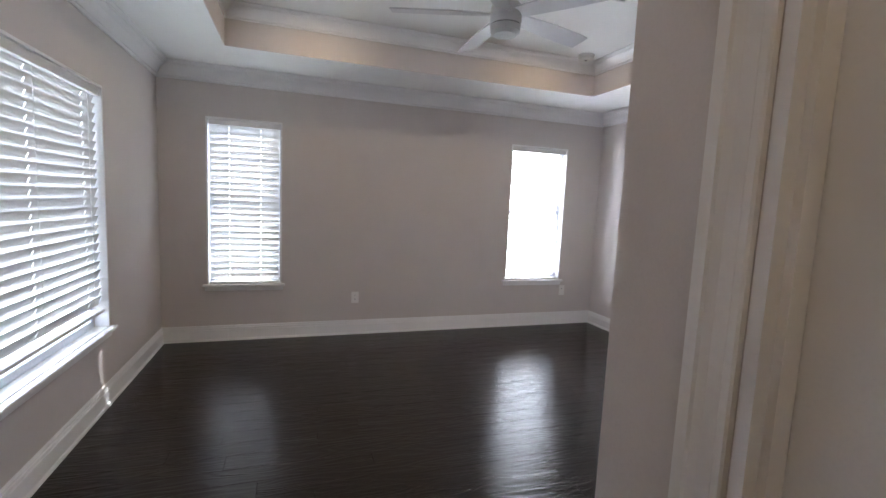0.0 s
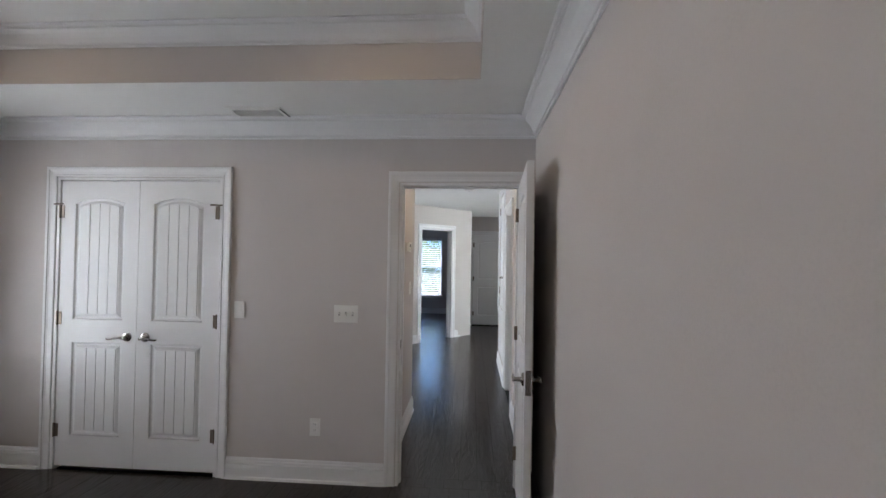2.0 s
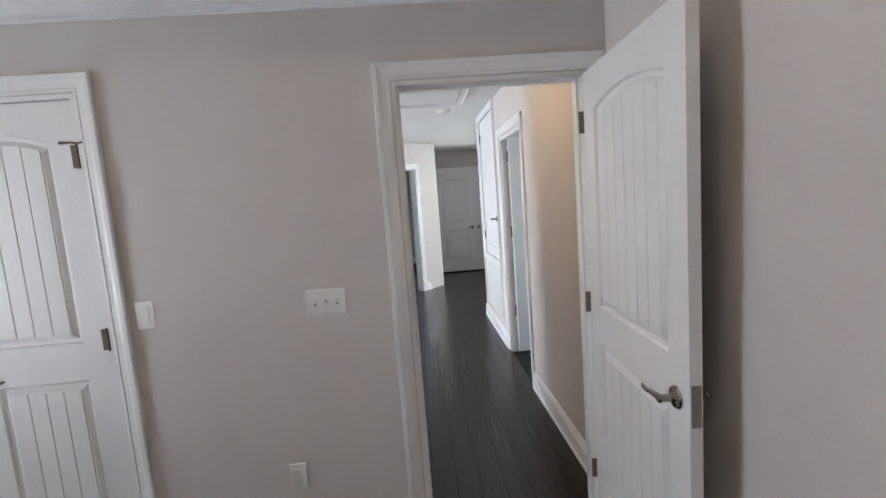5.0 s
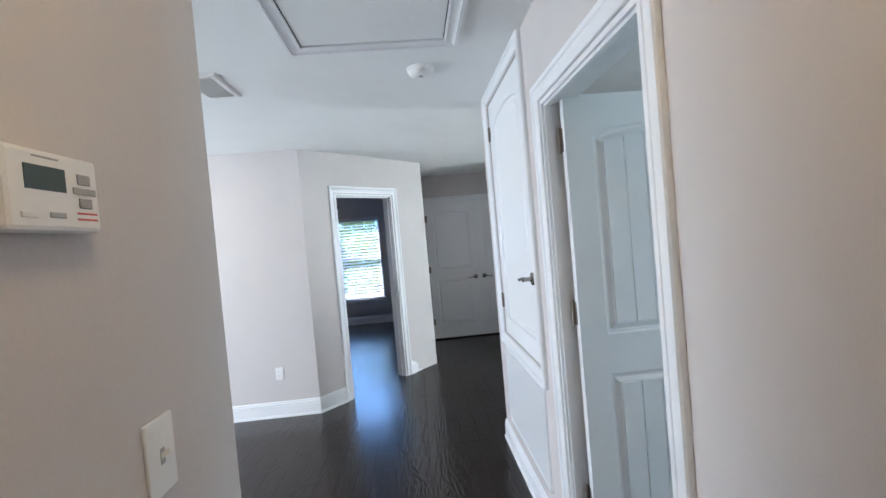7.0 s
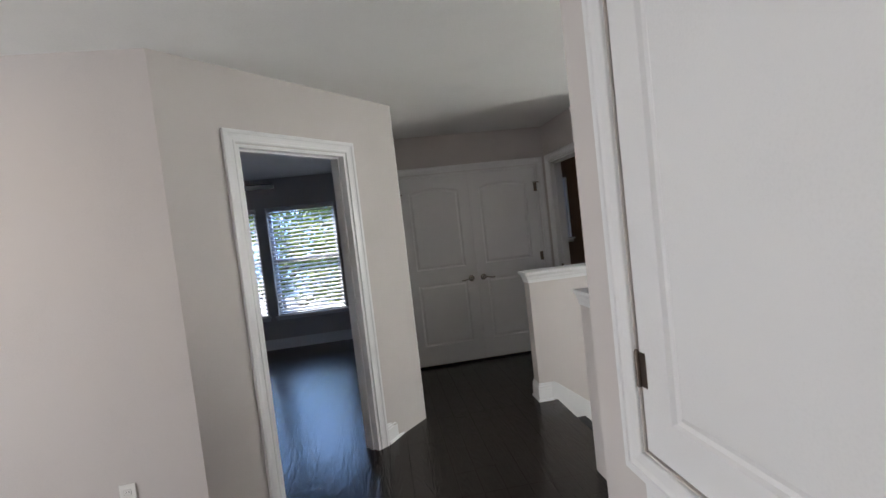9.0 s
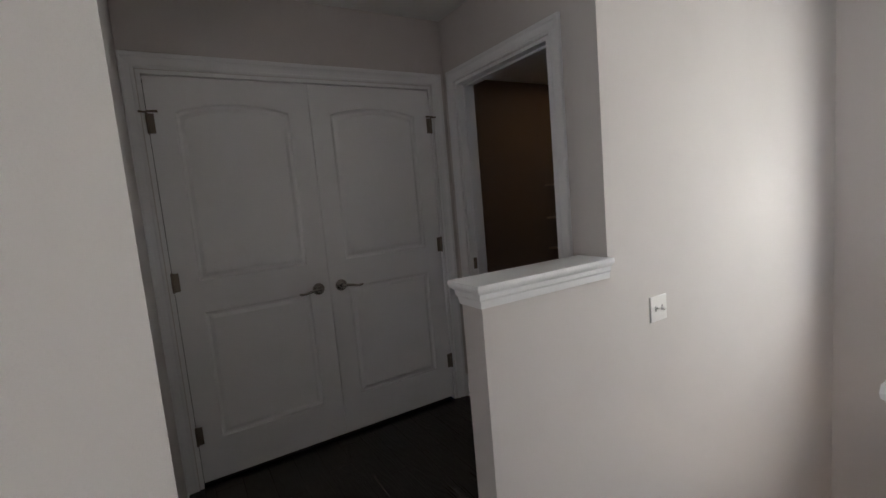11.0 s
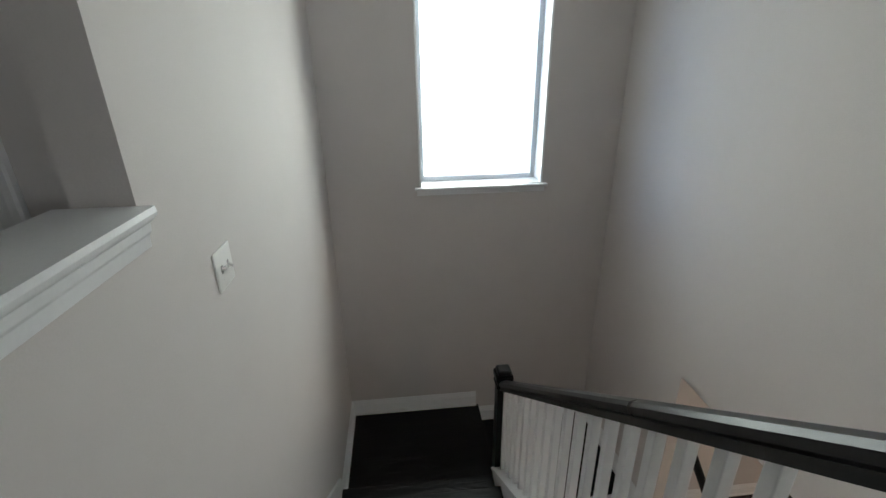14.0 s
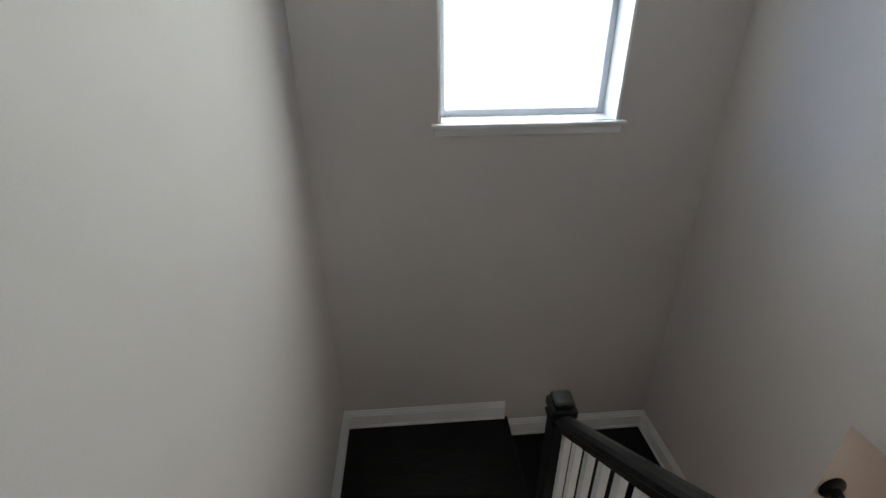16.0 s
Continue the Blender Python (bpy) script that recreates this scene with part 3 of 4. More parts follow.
# service cupboard door over a return grille
d5 = door_root("door_5", "closed white cupboard door above a return grille", None)
z0, z1 = 0.84, 2.372
prof = [(d + 0.004, v) for d, v in CASING]
bm = sweep(bmesh.new(), prof, [(LN[0] - T, z0), (LN[0] - T, z1), (LN[1] - T, z1), (LN[1] - T, z0)], closed=True, m=hall_r.face())
part("casing", bm, TRIM, d5)
w, h = LN[1] - LN[0] - 0.008, z1 - z0 - 0.008
bm = leaf_mesh(w, h, ((0.11, w - 0.11, 0.11, h - 0.11, 0.05),), False)
bmesh.ops.transform(bm, matrix=hall_r.m @ Matrix.Translation((LN[0] - T + 0.004, 0.006, z0 + 0.004)), verts=bm.verts)
lf = part("leaf", bm, DOORM, d5)
for z in (1.06, 2.18):
    hinge(lf, (HX1 - 0.001, LN[1] - 0.002, z), (-1, 0, 0), (0, 1, 0))
lever(lf, (HX1 + 0.006, LN[0] + 0.075, 1.275), (0, 1, 0), (-1, 0, 0))

# diagonal door opening and bath opening
d6 = door_root("door_6", "white cased doorway into a dark bedroom", None)
jamb(0.525, 1.30, 2.04, wall_dg, d6, stop=0.045)
casing(0.525, 1.30, 2.04, wall_dg.face(), d6)
d7 = door_root("door_7", "white cased doorway into the warm-lit bathroom", None)
jamb(BD[0] - STY1 - 0.12, BD[1] - STY1 - 0.12, 2.04, wall_bd, d7, stop=0.045)
casing(BD[0] - STY1 - 0.12, BD[1] - STY1 - 0.12, 2.04, wall_bd.face(), d7)
bm = boxed(BDX + 0.02, BDX + 0.05, BD[1] - 0.0195, BD[1] - 0.018, 0.88, 0.95)
part("strike_plate", bm, BRONZE, d7)
# lobby door
d8 = door_root("door_8", "white cased door standing in shade beside the lobby", None)
u0, u1 = 2.5 - 1.95, 2.5 - 1.20
jamb(u0, u1, 2.04, lob_n, d8, stop=0.02)
casing(u0, u1, 2.04, lob_n.face(), d8)
bm = two_panel(u1 - u0 - 0.042, 2.005)
bmesh.ops.transform(bm, matrix=lob_n.m @ Matrix.Translation((u0 + 0.021, 0.052, 0.012)), verts=bm.verts)
part("leaf", bm, DOORM, d8)

# ---- windows and blinds ----


def window(name, wall, u0, u1, z0, z1, label, double_hung=True):
    """A vinyl sash window set deep in its opening, with a sill board and apron."""
    root = tagged(new(name), label, "window", kind="structure")
    m = wall.m
    t = wall.t
    f = 0.045 if double_hung else 0.036
    bm = bmesh.new()
    for a, b, c, d in ((u0, u0 + f, z0, z1), (u1 - f, u1, z0, z1), (u0 + f, u1 - f, z0, z0 + f), (u0 + f, u1 - f, z1 - f, z1)):
        box(bm, a, b, t - 0.075, t - 0.005, c, d, 0.004)
    bmesh.ops.transform(bm, matrix=m, verts=bm.verts)
    part("window_frame", bm, VINYL, root)
    zm = (z0 + z1) / 2 + 0.02
    if double_hung:
        bm = boxed(u0 + f, u1 - f, t - 0.07, t - 0.03, zm - 0.025, zm + 0.025, 0.004)
        bmesh.ops.transform(bm, matrix=m, verts=bm.verts)
        part("meeting_rail", bm, VINYL, root)
        spans = ((z0 + f, zm - 0.025), (zm + 0.025, z1 - f))
    else:
        spans = ((z0 + f, z1 - f),)
    for c, d in spans:
        bm = boxed(u0 + f, u1 - f, t - 0.04, t - 0.036, c, d)
        bmesh.ops.transform(bm, matrix=m, verts=bm.verts)
        pane = part("pane", bm, GLASS, root)
        pane.visible_shadow = False
    bm = boxed(u0 - 0.045, u1 + 0.045, -0.042, 0.0, z0 - 0.022, z0, 0.006)
    box(bm, u0 + 0.002, u1 - 0.002, 0.0, t - 0.075, z0 - 0.022, z0 + 0.002)
    bmesh.ops.transform(bm, matrix=m, verts=bm.verts)
    part("window_sill", bm, TRIM, root)
    bm = boxed(u0 - 0.03, u1 + 0.03, -0.012, 0.0, z0 - 0.062, z0 - 0.022, 0.003)
    bmesh.ops.transform(bm, matrix=m, verts=bm.verts)
    part("apron", bm, TRIM, root)
    # painted return round the opening
    bm = bmesh.new()
    e = 0.012
    for a, b, c, d in ((u0 - e, u0 + 0.003, z0, z1 + e), (u1 - 0.003, u1 + e, z0, z1 + e), (u0 + 0.003, u1 - 0.003, z1 - 0.003, z1 + e)):
        box(bm, a, b, -0.008, t - 0.08, c, d, 0.002)
    bmesh.ops.transform(bm, matrix=m, verts=bm.verts)
    part("reveal", bm, TRIM, root)
    return root


def blind(wall, u0, u1, z0, z1, tilt, label, lift=0.0, depth=0.035):
    """A broad-slatted blind hung inside an opening. tilt: degrees of each slat; lift: its foot above the sill."""
    root = tagged(new("window_blind"), label, "blind", group="window blinds")
    m = wall.m
    w = u1 - u0 - 0.016
    uc = (u0 + u1) / 2
    bm = boxed(-w / 2, w / 2, 0.004, 0.06, z1 - 0.055, z1 - 0.004, 0.004)
    bmesh.ops.transform(bm, matrix=m @ Matrix.Translation((uc, 0, 0)), verts=bm.verts)
    part("headrail", bm, SLAT, root)
    me = None
    z = z1 - 0.075
    zb = z0 + lift + 0.03
    k = 0
    while z > zb:
        mm = m @ Matrix.Translation((uc, depth, z)) @ pose(0, 0, 0, tilt + random.uniform(-2.0, 2.0), random.uniform(-0.15, 0.15), 0)
        if me is None:
            bm = bmesh.new()
            prof = [(-0.0318, 0.0), (-0.015, 0.0026), (0.0, 0.0034), (0.015, 0.0026), (0.0318, 0.0), (0.015, -0.0004), (0.0, 0.0004), (-0.015, -0.0004)]
            cords = [-w / 2 + 0.165, w / 2 - 0.165] if w < 1.0 else [-w / 2 + 0.165, 0.0, w / 2 - 0.165]
            cuts = [-w / 2 + 0.004] + [c + s * 0.005 for c in cords for s in (-1, 1)] + [w / 2 - 0.004]
            halves = (prof[:2] + [(-0.013, 0.0027), (-0.013, -0.0003)] + prof[7:], [(0.013, 0.0027)] + prof[3:6] + [(0.013, -0.0003)])
            for i in range(len(cuts) - 1):
                for pr in (prof,) if i % 2 == 0 else halves:
                    ra = [bm.verts.new((cuts[i], y, zz)) for y, zz in pr]
                    rb = [bm.verts.new((cuts[i + 1], y, zz)) for y, zz in pr]
                    k2 = len(pr)
                    for j in range(k2):
                        bm.faces.new((ra[j], ra[(j + 1) % k2], rb[(j + 1) % k2], rb[j]))
                    bm.faces.new(ra[::-1])
                    bm.faces.new(rb)
            ob = part("slat", bm, SLAT, root)
            me = ob.data
        else:
            ob = new("slat", me)
            ob.parent = root
        ob.matrix_basis = mm
        z -= 0.0555
        k += 1
    bm = boxed(-w / 2, w / 2, depth - 0.025, depth + 0.025, zb - 0.028, zb - 0.010, 0.003)
    bmesh.ops.transform(bm, matrix=m @ Matrix.Translation((uc, 0, 0)), verts=bm.verts)
    part("bottom_rail", bm, SLAT, root)
    n = 3 if w > 1.0 else 2
    for i in range(n):
        cu = uc - w / 2 + 0.165 + (w - 0.33) * i / (n - 1)
        bm = bmesh.new()
        for dy in (depth - 0.0325, depth + 0.0325):
            box(bm, cu - 0.0012, cu + 0.0012, dy - 0.0008, dy + 0.0008, zb - 0.01, z1 - 0.05)
        bmesh.ops.transform(bm, matrix=m, verts=bm.verts)
        part("ladder_cord", bm, SLAT, root)
    return root


window("window_1", wall_w, WWX[0] - XN, WWX[1] - XN, 0.49, 1.96, "wide white sash window with a deep sill")
blind(wall_w, WWX[0] - XN, WWX[1] - XN, 0.49, 1.96, -71, "wide white slatted blind, slats tilted, foot above the sill", lift=0.10)
window("window_2", wall_n, WN[0][0], WN[0][1], *WZ, "narrow white sash window with a sill")
blind(wall_n, WN[0][0], WN[0][1], *WZ, -60, "narrow white slatted blind, slats half open")
window("window_3", wall_n, WN[1][0], WN[1][1], *WZ, "narrow white sash window glowing with daylight")
blind(wall_n, WN[1][0], WN[1][1], *WZ, -12, "narrow white slatted blind, slats open to glaring daylight")
# out of view: assumed so that the loft lamp has an opening
window("window_8", loft_w, DGL.y - 3.8, DGL.y - 2.0, 0.55, 2.05, "unseen wide white sash window assumed for the loft's light")
window("window_4", stair_e, WS[0] - STY0, WS[1] - STY0, *WSZ, "bare white fixed window high over the stair landing", double_hung=False)

# ---- floors of boards ----
BOARD_W = 0.127


def boards(name, areas, label, material=WOOD, seed=1):
    """Boards along y, each with eased edges; areas: (x0, x1, y0, y1)."""
    rnd = random.Random(seed)
    root = tagged(new(name), label, "floor", kind="structure")
    cache = {}
    for x0, x1, y0, y1 in areas:
        x = x0
        while x < x1 - 0.005:
            w = min(BOARD_W, x1 - x)
            y = y0 - rnd.uniform(0, 0.9)
            while y < y1 - 0.005:
                ln = rnd.choice((0.75, 1.05, 1.35, 1.65))
                a, b = max(y, y0), min(y + ln, y1)
                y += ln
                if b - a < 0.02:
                    continue
                key = (round(w, 3), round(b - a, 3))
                if key not in cache:
                    g, e = 0.0003, 0.0009
                    vs = [(xx, yy, zz) for xx, yy, zz in (
                        (g, g, -0.02), (w - g, g, -0.02), (w - g, b - a - g, -0.02), (g, b - a - g, -0.02),
                        (g, g, -e), (w - g, g, -e), (w - g, b - a - g, -e), (g, b - a - g, -e),
                        (g + e, g + e, 0), (w - g - e, g + e, 0), (w - g - e, b - a - g - e, 0), (g + e, b - a - g - e, 0))]
                    fs = [(8, 9, 10, 11)] + [(i, (i + 1) % 4, 4 + (i + 1) % 4, 4 + i) for i in range(4)] + [(4 + i, 4 + (i + 1) % 4, 8 + (i + 1) % 4, 8 + i) for i in range(4)]
                    me = bpy.data.meshes.new("board")
                    me.from_pydata(vs, [], fs)
                    me.materials.append(material)
                    cache[key] = me
                ob = new("board", cache[key])
                ob.parent = root
                ob.location = (x, a, 0)
            x += BOARD_W
    return root


# ---- stairs ----
NEW_X, NEW_Y = 3.475, 4.742                  # newel at the landing's edge
SRUN, SX = 0.235, 1.56                      # run; edge of the upper floor
stairs = tagged(new("staircase"), "dark-treaded staircase with white risers and two small landings", "staircase", kind="structure")
bmt = None
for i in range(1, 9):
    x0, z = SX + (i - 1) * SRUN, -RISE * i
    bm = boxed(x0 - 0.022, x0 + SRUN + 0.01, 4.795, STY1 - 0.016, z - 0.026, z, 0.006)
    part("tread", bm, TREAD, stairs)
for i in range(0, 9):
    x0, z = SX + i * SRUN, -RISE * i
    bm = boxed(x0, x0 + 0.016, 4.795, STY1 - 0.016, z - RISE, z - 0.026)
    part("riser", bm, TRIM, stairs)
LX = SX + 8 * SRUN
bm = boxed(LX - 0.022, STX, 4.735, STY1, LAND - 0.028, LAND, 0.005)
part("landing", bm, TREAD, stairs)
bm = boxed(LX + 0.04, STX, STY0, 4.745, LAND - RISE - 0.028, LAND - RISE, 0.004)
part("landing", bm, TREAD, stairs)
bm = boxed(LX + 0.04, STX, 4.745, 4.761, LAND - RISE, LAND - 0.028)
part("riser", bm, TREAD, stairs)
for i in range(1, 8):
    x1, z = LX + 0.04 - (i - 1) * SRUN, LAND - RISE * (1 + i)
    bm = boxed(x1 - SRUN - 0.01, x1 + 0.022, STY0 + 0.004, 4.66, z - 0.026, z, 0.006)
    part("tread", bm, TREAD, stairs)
for i in range(0, 8):
    x1, z = LX + 0.04 - i * SRUN, LAND - RISE * (1 + i)
    bm = boxed(x1 - 0.016, x1, STY0 + 0.004, 4.66, z - RISE, z - 0.026)
    part("riser", bm, TRIM, stairs)


def slab_xz(pts, y0, y1):
    """A board with an outline in x and z, between two y."""
    bm = bmesh.new()
    a = [bm.verts.new((x, y0, z)) for x, z in pts]
    b = [bm.verts.new((x, y1, z)) for x, z in pts]
    bm.faces.new(a)
    bm.faces.new(b[::-1])
    n = len(pts)
    for i in range(n):
        bm.faces.new((a[i], a[(i + 1) % n], b[(i + 1) % n], b[i]))
    return bm


SL = RISE / SRUN
# white closed stringer that carries the balusters, and the wall under it
g0, g1 = 1.515, NEW_X - 0.03
RS = 0.757
ztop = lambda x: 0.10 - RS * (x - SX)
part("stringer", slab_xz(((g0, ztop(g0)), (g1, ztop(g1)), (g1, ztop(g1) - 0.34), (g0, ztop(g0) - 0.34)), 4.69, 4.793), TRIM, stairs)
bm = slab_xz(((g0, ztop(g0) + 0.022), (g1, ztop(g1) + 0.022), (g1, ztop(g1)), (g0, ztop(g0))), 4.675, 4.808)
part("stringer_cap", bm, TRIM, stairs)
part("stair_underwall", slab_xz(((g0, ztop(g0) - 0.33), (g1, ztop(g1) - 0.33), (g1, LOW), (g0, LOW)), 4.70, 4.783), WALL, stairs)
# skirt board along the wall
part("skirt_board", slab_xz(((TOPX + 0.10, 0.142), (SX + 0.02, 0.142), (LX + 0.02, ztop(LX) + 0.03), (LX + 0.02, LAND), (LX - 0.02, LAND - 0.3), (SX, -0.3)), STY1 - 0.016, STY1 - 0.001), TRIM, stairs)
baseboard((STX, 4.757), (STX, STY1), (LX + 0.02, STY1), z=LAND)
baseboard((LX - 0.2, STY0), (STX, STY0), (STX, 4.745), z=LAND - RISE)
part("skirt_board", slab_xz(((LX - 0.18, LAND - RISE + 0.14), (LX - 0.18 - 1.6, LAND - RISE + 0.14 - 1.6 * SL), (LX - 0.18 - 1.6, LAND - RISE - 0.3 - 1.6 * SL), (LX - 0.18, LAND - RISE - 0.3)), STY0 + 0.001, STY0 + 0.003), TRIM, stairs)

rail = tagged(new("stair_railing"), "black handrail and newel over square white balusters", "railing")
bm = bmesh.new()
hw_ = 0.043
box(bm, NEW_X - hw_, NEW_X + hw_, NEW_Y - hw_, NEW_Y + hw_, LAND - RISE, LAND + 0.98, 0.004)
box(bm, NEW_X - 0.052, NEW_X + 0.052, NEW_Y - 0.052, NEW_Y + 0.052, LAND + 0.935, LAND + 0.955, 0.004)
box(bm, NEW_X - 0.056, NEW_X + 0.056, NEW_Y - 0.056, NEW_Y + 0.056, LAND + 0.98, LAND + 1.025, 0.010)
box(bm, NEW_X - 0.046, NEW_X + 0.046, NEW_Y - 0.046, NEW_Y + 0.046, LAND + 1.025, LAND + 1.058, 0.014)
part("newel", bm, BLACKW, rail)
ra = Vector((1.497, NEW_Y, 0.862 + RS * 0.018))
rb = Vector((NEW_X - 0.035, NEW_Y, ra.z - RS * (NEW_X - 0.035 - 1.497)))
prof = [(-0.034, -0.046), (-0.028, -0.020), (-0.038, -0.008), (-0.036, 0.014), (-0.023, 0.027), (0.0, 0.032), (0.023, 0.027), (0.036, 0.014), (0.038, -0.008), (0.028, -0.020), (0.034, -0.046)]
bm = bmesh.new()
a = [bm.verts.new((ra.x, ra.y + d, ra.z + v)) for d, v in prof]
b = [bm.verts.new((rb.x, rb.y + d, rb.z + v)) for d, v in prof]
for i in range(11):
    bm.faces.new((a[i], a[(i + 1) % 11], b[(i + 1) % 11], b[i]))
bm.faces.new(a)
bm.faces.new(b[::-1])
part("handrail", bm, BLACKW, rail)
bal = None
nb = 19
for i in range(nb):
    x = NEW_X - 0.10 - i * 0.100
    if x < 1.59:
        break
    zb, zt = ztop(x) + 0.022, ra.z - RS * (x - 1.497) - 0.034
    if bal is None:
        bm = boxed(-0.016, 0.016, -0.016, 0.016, -0.02, zt - zb, 0.003)
        ob = part("baluster", bm, TRIM, rail)
        bal = ob.data
    else:
        ob = new("baluster", bal)
        ob.parent = rail
    ob.location = (x, NEW_Y, zb)

wr = tagged(new("wall_handrail"), "black round handrail with a rosette on the lower flight's wall end", "handrail")
p0 = Vector((3.188, 3.675, LAND - RISE + 0.93))
bm = lathe(bmesh.new(), ((0.055, 0), (0.055, 0.008), (0.048, 0.016), (0.03, 0.020)), 24, Matrix.Translation(p0) @ Matrix.Rotation(radians(-90), 4, "Y"))
part("rosette", bm, BLACKW, wr)
bm = tube(bmesh.new(), [p0 + Vector((-0.012, 0, 0)), p0 + Vector((-0.05, 0, -0.02)), p0 + Vector((-1.5, 0, -0.02 - 1.45 * SL))], [0.024, 0.024, 0.024], 14)
part("rail", bm, BLACKW, wr)

# half-wall caps
CAP = ((0.0, -0.085), (0.008, -0.085), (0.010, -0.060), (0.016, -0.052), (0.018, -0.034), (0.028, -0.026), (0.030, -0.022), (0.034, -0.020), (0.036, -0.012), (0.034, 0.0), (0.0, 0.0))


def cap(name, path, fill, label, k=1.0):
    root = tagged(new(name), label, "half wall cap", kind="structure")
    zt = 1.045
    bm = sweep(bmesh.new(), [(-d * k, zt + v) for d, v in CAP], path)
    box(bm, *fill, zt - 0.04, zt)
    part("cap_board", bm, TRIM, root)
    return root


cap("trim_cap_a", [(HWX, STY1), (TOPX, STY1), (TOPX, STY1 + 0.12), (HWX, STY1 + 0.12)][::-1], (TOPX, HWX, STY1, STY1 + 0.12), "white moulded cap on the stair half wall")
cap("trim_cap_b", [(1.395, STY0), (1.395, 4.812), (1.495, 4.812), (1.495, STY0)][::-1], (1.395, 1.495, STY0, 4.812), "white moulded cap on the guard half wall", 0.7)

# ---- rooms behind openings ----
Wall("wall_dark_room_north", (0.38, 9.1), (-4.2, 9.1), t=0.15, z0=-0.02, openings=((0.38 + 0.284, 0.38 + 1.23, 0.476, 2.02), (0.38 + 1.38, 0.38 + 2.33, 0.476, 2.02)), ext0=T, ext1=T)
wall_dr = Wall("wall_dark_room_east", (0.38, 5.9), (0.38, 9.1), t=0.1, z0=-0.02)
Wall("wall_dark_room_west", (-4.2, 9.1), (-4.2, DGL.y + T), z0=-0.02)
dr_n = [w for w in bpy.data.objects if w.name == "wall_dark_room_north"][0]


class Plain:
    """A wall's frame without a mesh, to hang windows on."""

    def __init__(self, p0, p1, t):
        d = (Vector(p1) - Vector(p0)).normalized()
        self.t = t
        self.m = Matrix(((d.x, d.y, 0, p0[0]), (d.y, -d.x, 0, p0[1]), (0, 0, 1, 0), (0, 0, 0, 1)))


pn = Plain((0.38, 9.1), (-4.2, 9.1), 0.15)
for k, (a, b) in enumerate(((0.38 + 0.284, 0.38 + 1.23), (0.38 + 1.38, 0.38 + 2.33))):
    window("window_%d" % (5 + k), pn, a, b, 0.476, 2.02, "white sash window of the dark bedroom, trees beyond")
    blind(pn, a, b, 0.476, 2.02, 24, "white slatted blind, slats open on green trees")
baseboard((0.38, 6.2), (0.38, 9.1), (-4.2, 9.1))
# side room
Wall("wall_side_room_far", (3.4, STY0 - T), (HX1 + T, STY0 - T), z0=-0.02, t=0.02)
side_e = Wall("wall_side_room_east", (3.6, T), (3.6, STY0 - T), z0=-0.02, openings=((1.0 - T, 2.2 - T, 0.7, 2.1),))
# unseen window, added only to hold the side room's fill lamp
window("window_9", side_e, 1.0 - T, 2.2 - T, 0.7, 2.1, "unseen white sash window added round the side room's lamp")
Wall("wall_side_room_near", (HX1 + T, T), (3.6, T), z0=-0.02)
# added wall just behind the open leaf, keeps the hinge gap dark
Wall("side_room_shade_wall", (3.6, 2.316), (HX1 + T, 2.316), z0=-0.02, t=0.1)
flat("floor_side_room", ((HX1 + T, 3.6, T, STY0 - T, -0.02, 0.0),), WOOD, "floor")
# bathroom
Wall("wall_bath_east", (4.2, STY1 + 0.12), (4.2, 8.3), z0=-0.02, material=BROWNW)
Wall("wall_bath_north", (4.2, 8.2), (BDX + T, 8.2), z0=-0.02, material=BROWNW, openings=((4.2 - 2.88, 4.2 - 2.52, 1.15, 1.95),), ext0=T)
Wall("wall_bath_west", (BDX + T, 8.3), (BDX + T, FCY), t=0.02, z0=-0.02, material=BROWNW)
Wall("wall_bath_south", (BDX + T, STY1 + 0.125), (4.2, STY1 + 0.125), t=0.004, z0=-0.02, material=BROWNW)
pb = Plain((4.2, 8.2), (BDX + T, 8.2), T)
window("window_7", pb, 4.2 - 2.88, 4.2 - 2.52, 1.15, 1.95, "small white bathroom window")
fb = tagged(new("floor_bath"), "tan tiled bathroom floor", "floor", kind="structure")
part("grout_bed", boxed(BDX, 4.2, STY1 + 0.12, 8.2, -0.021, -0.003), GROUT, fb)
tme = None
for i in range(7):
    for j in range(8):
        x, y = BDX + 0.02 + i * 0.305, STY1 + 0.14 + j * 0.305
        if x + 0.3 > 4.2 or y + 0.3 > 8.2:
            continue
        if tme is None:
            ob = part("tile", boxed(0, 0.301, 0, 0.301, -0.004, 0.002, 0.002), TILE, fb)
            tme = ob.data
        else:
            ob = new("tile", tme)
            ob.parent = fb
        ob.location = (x, y, 0)
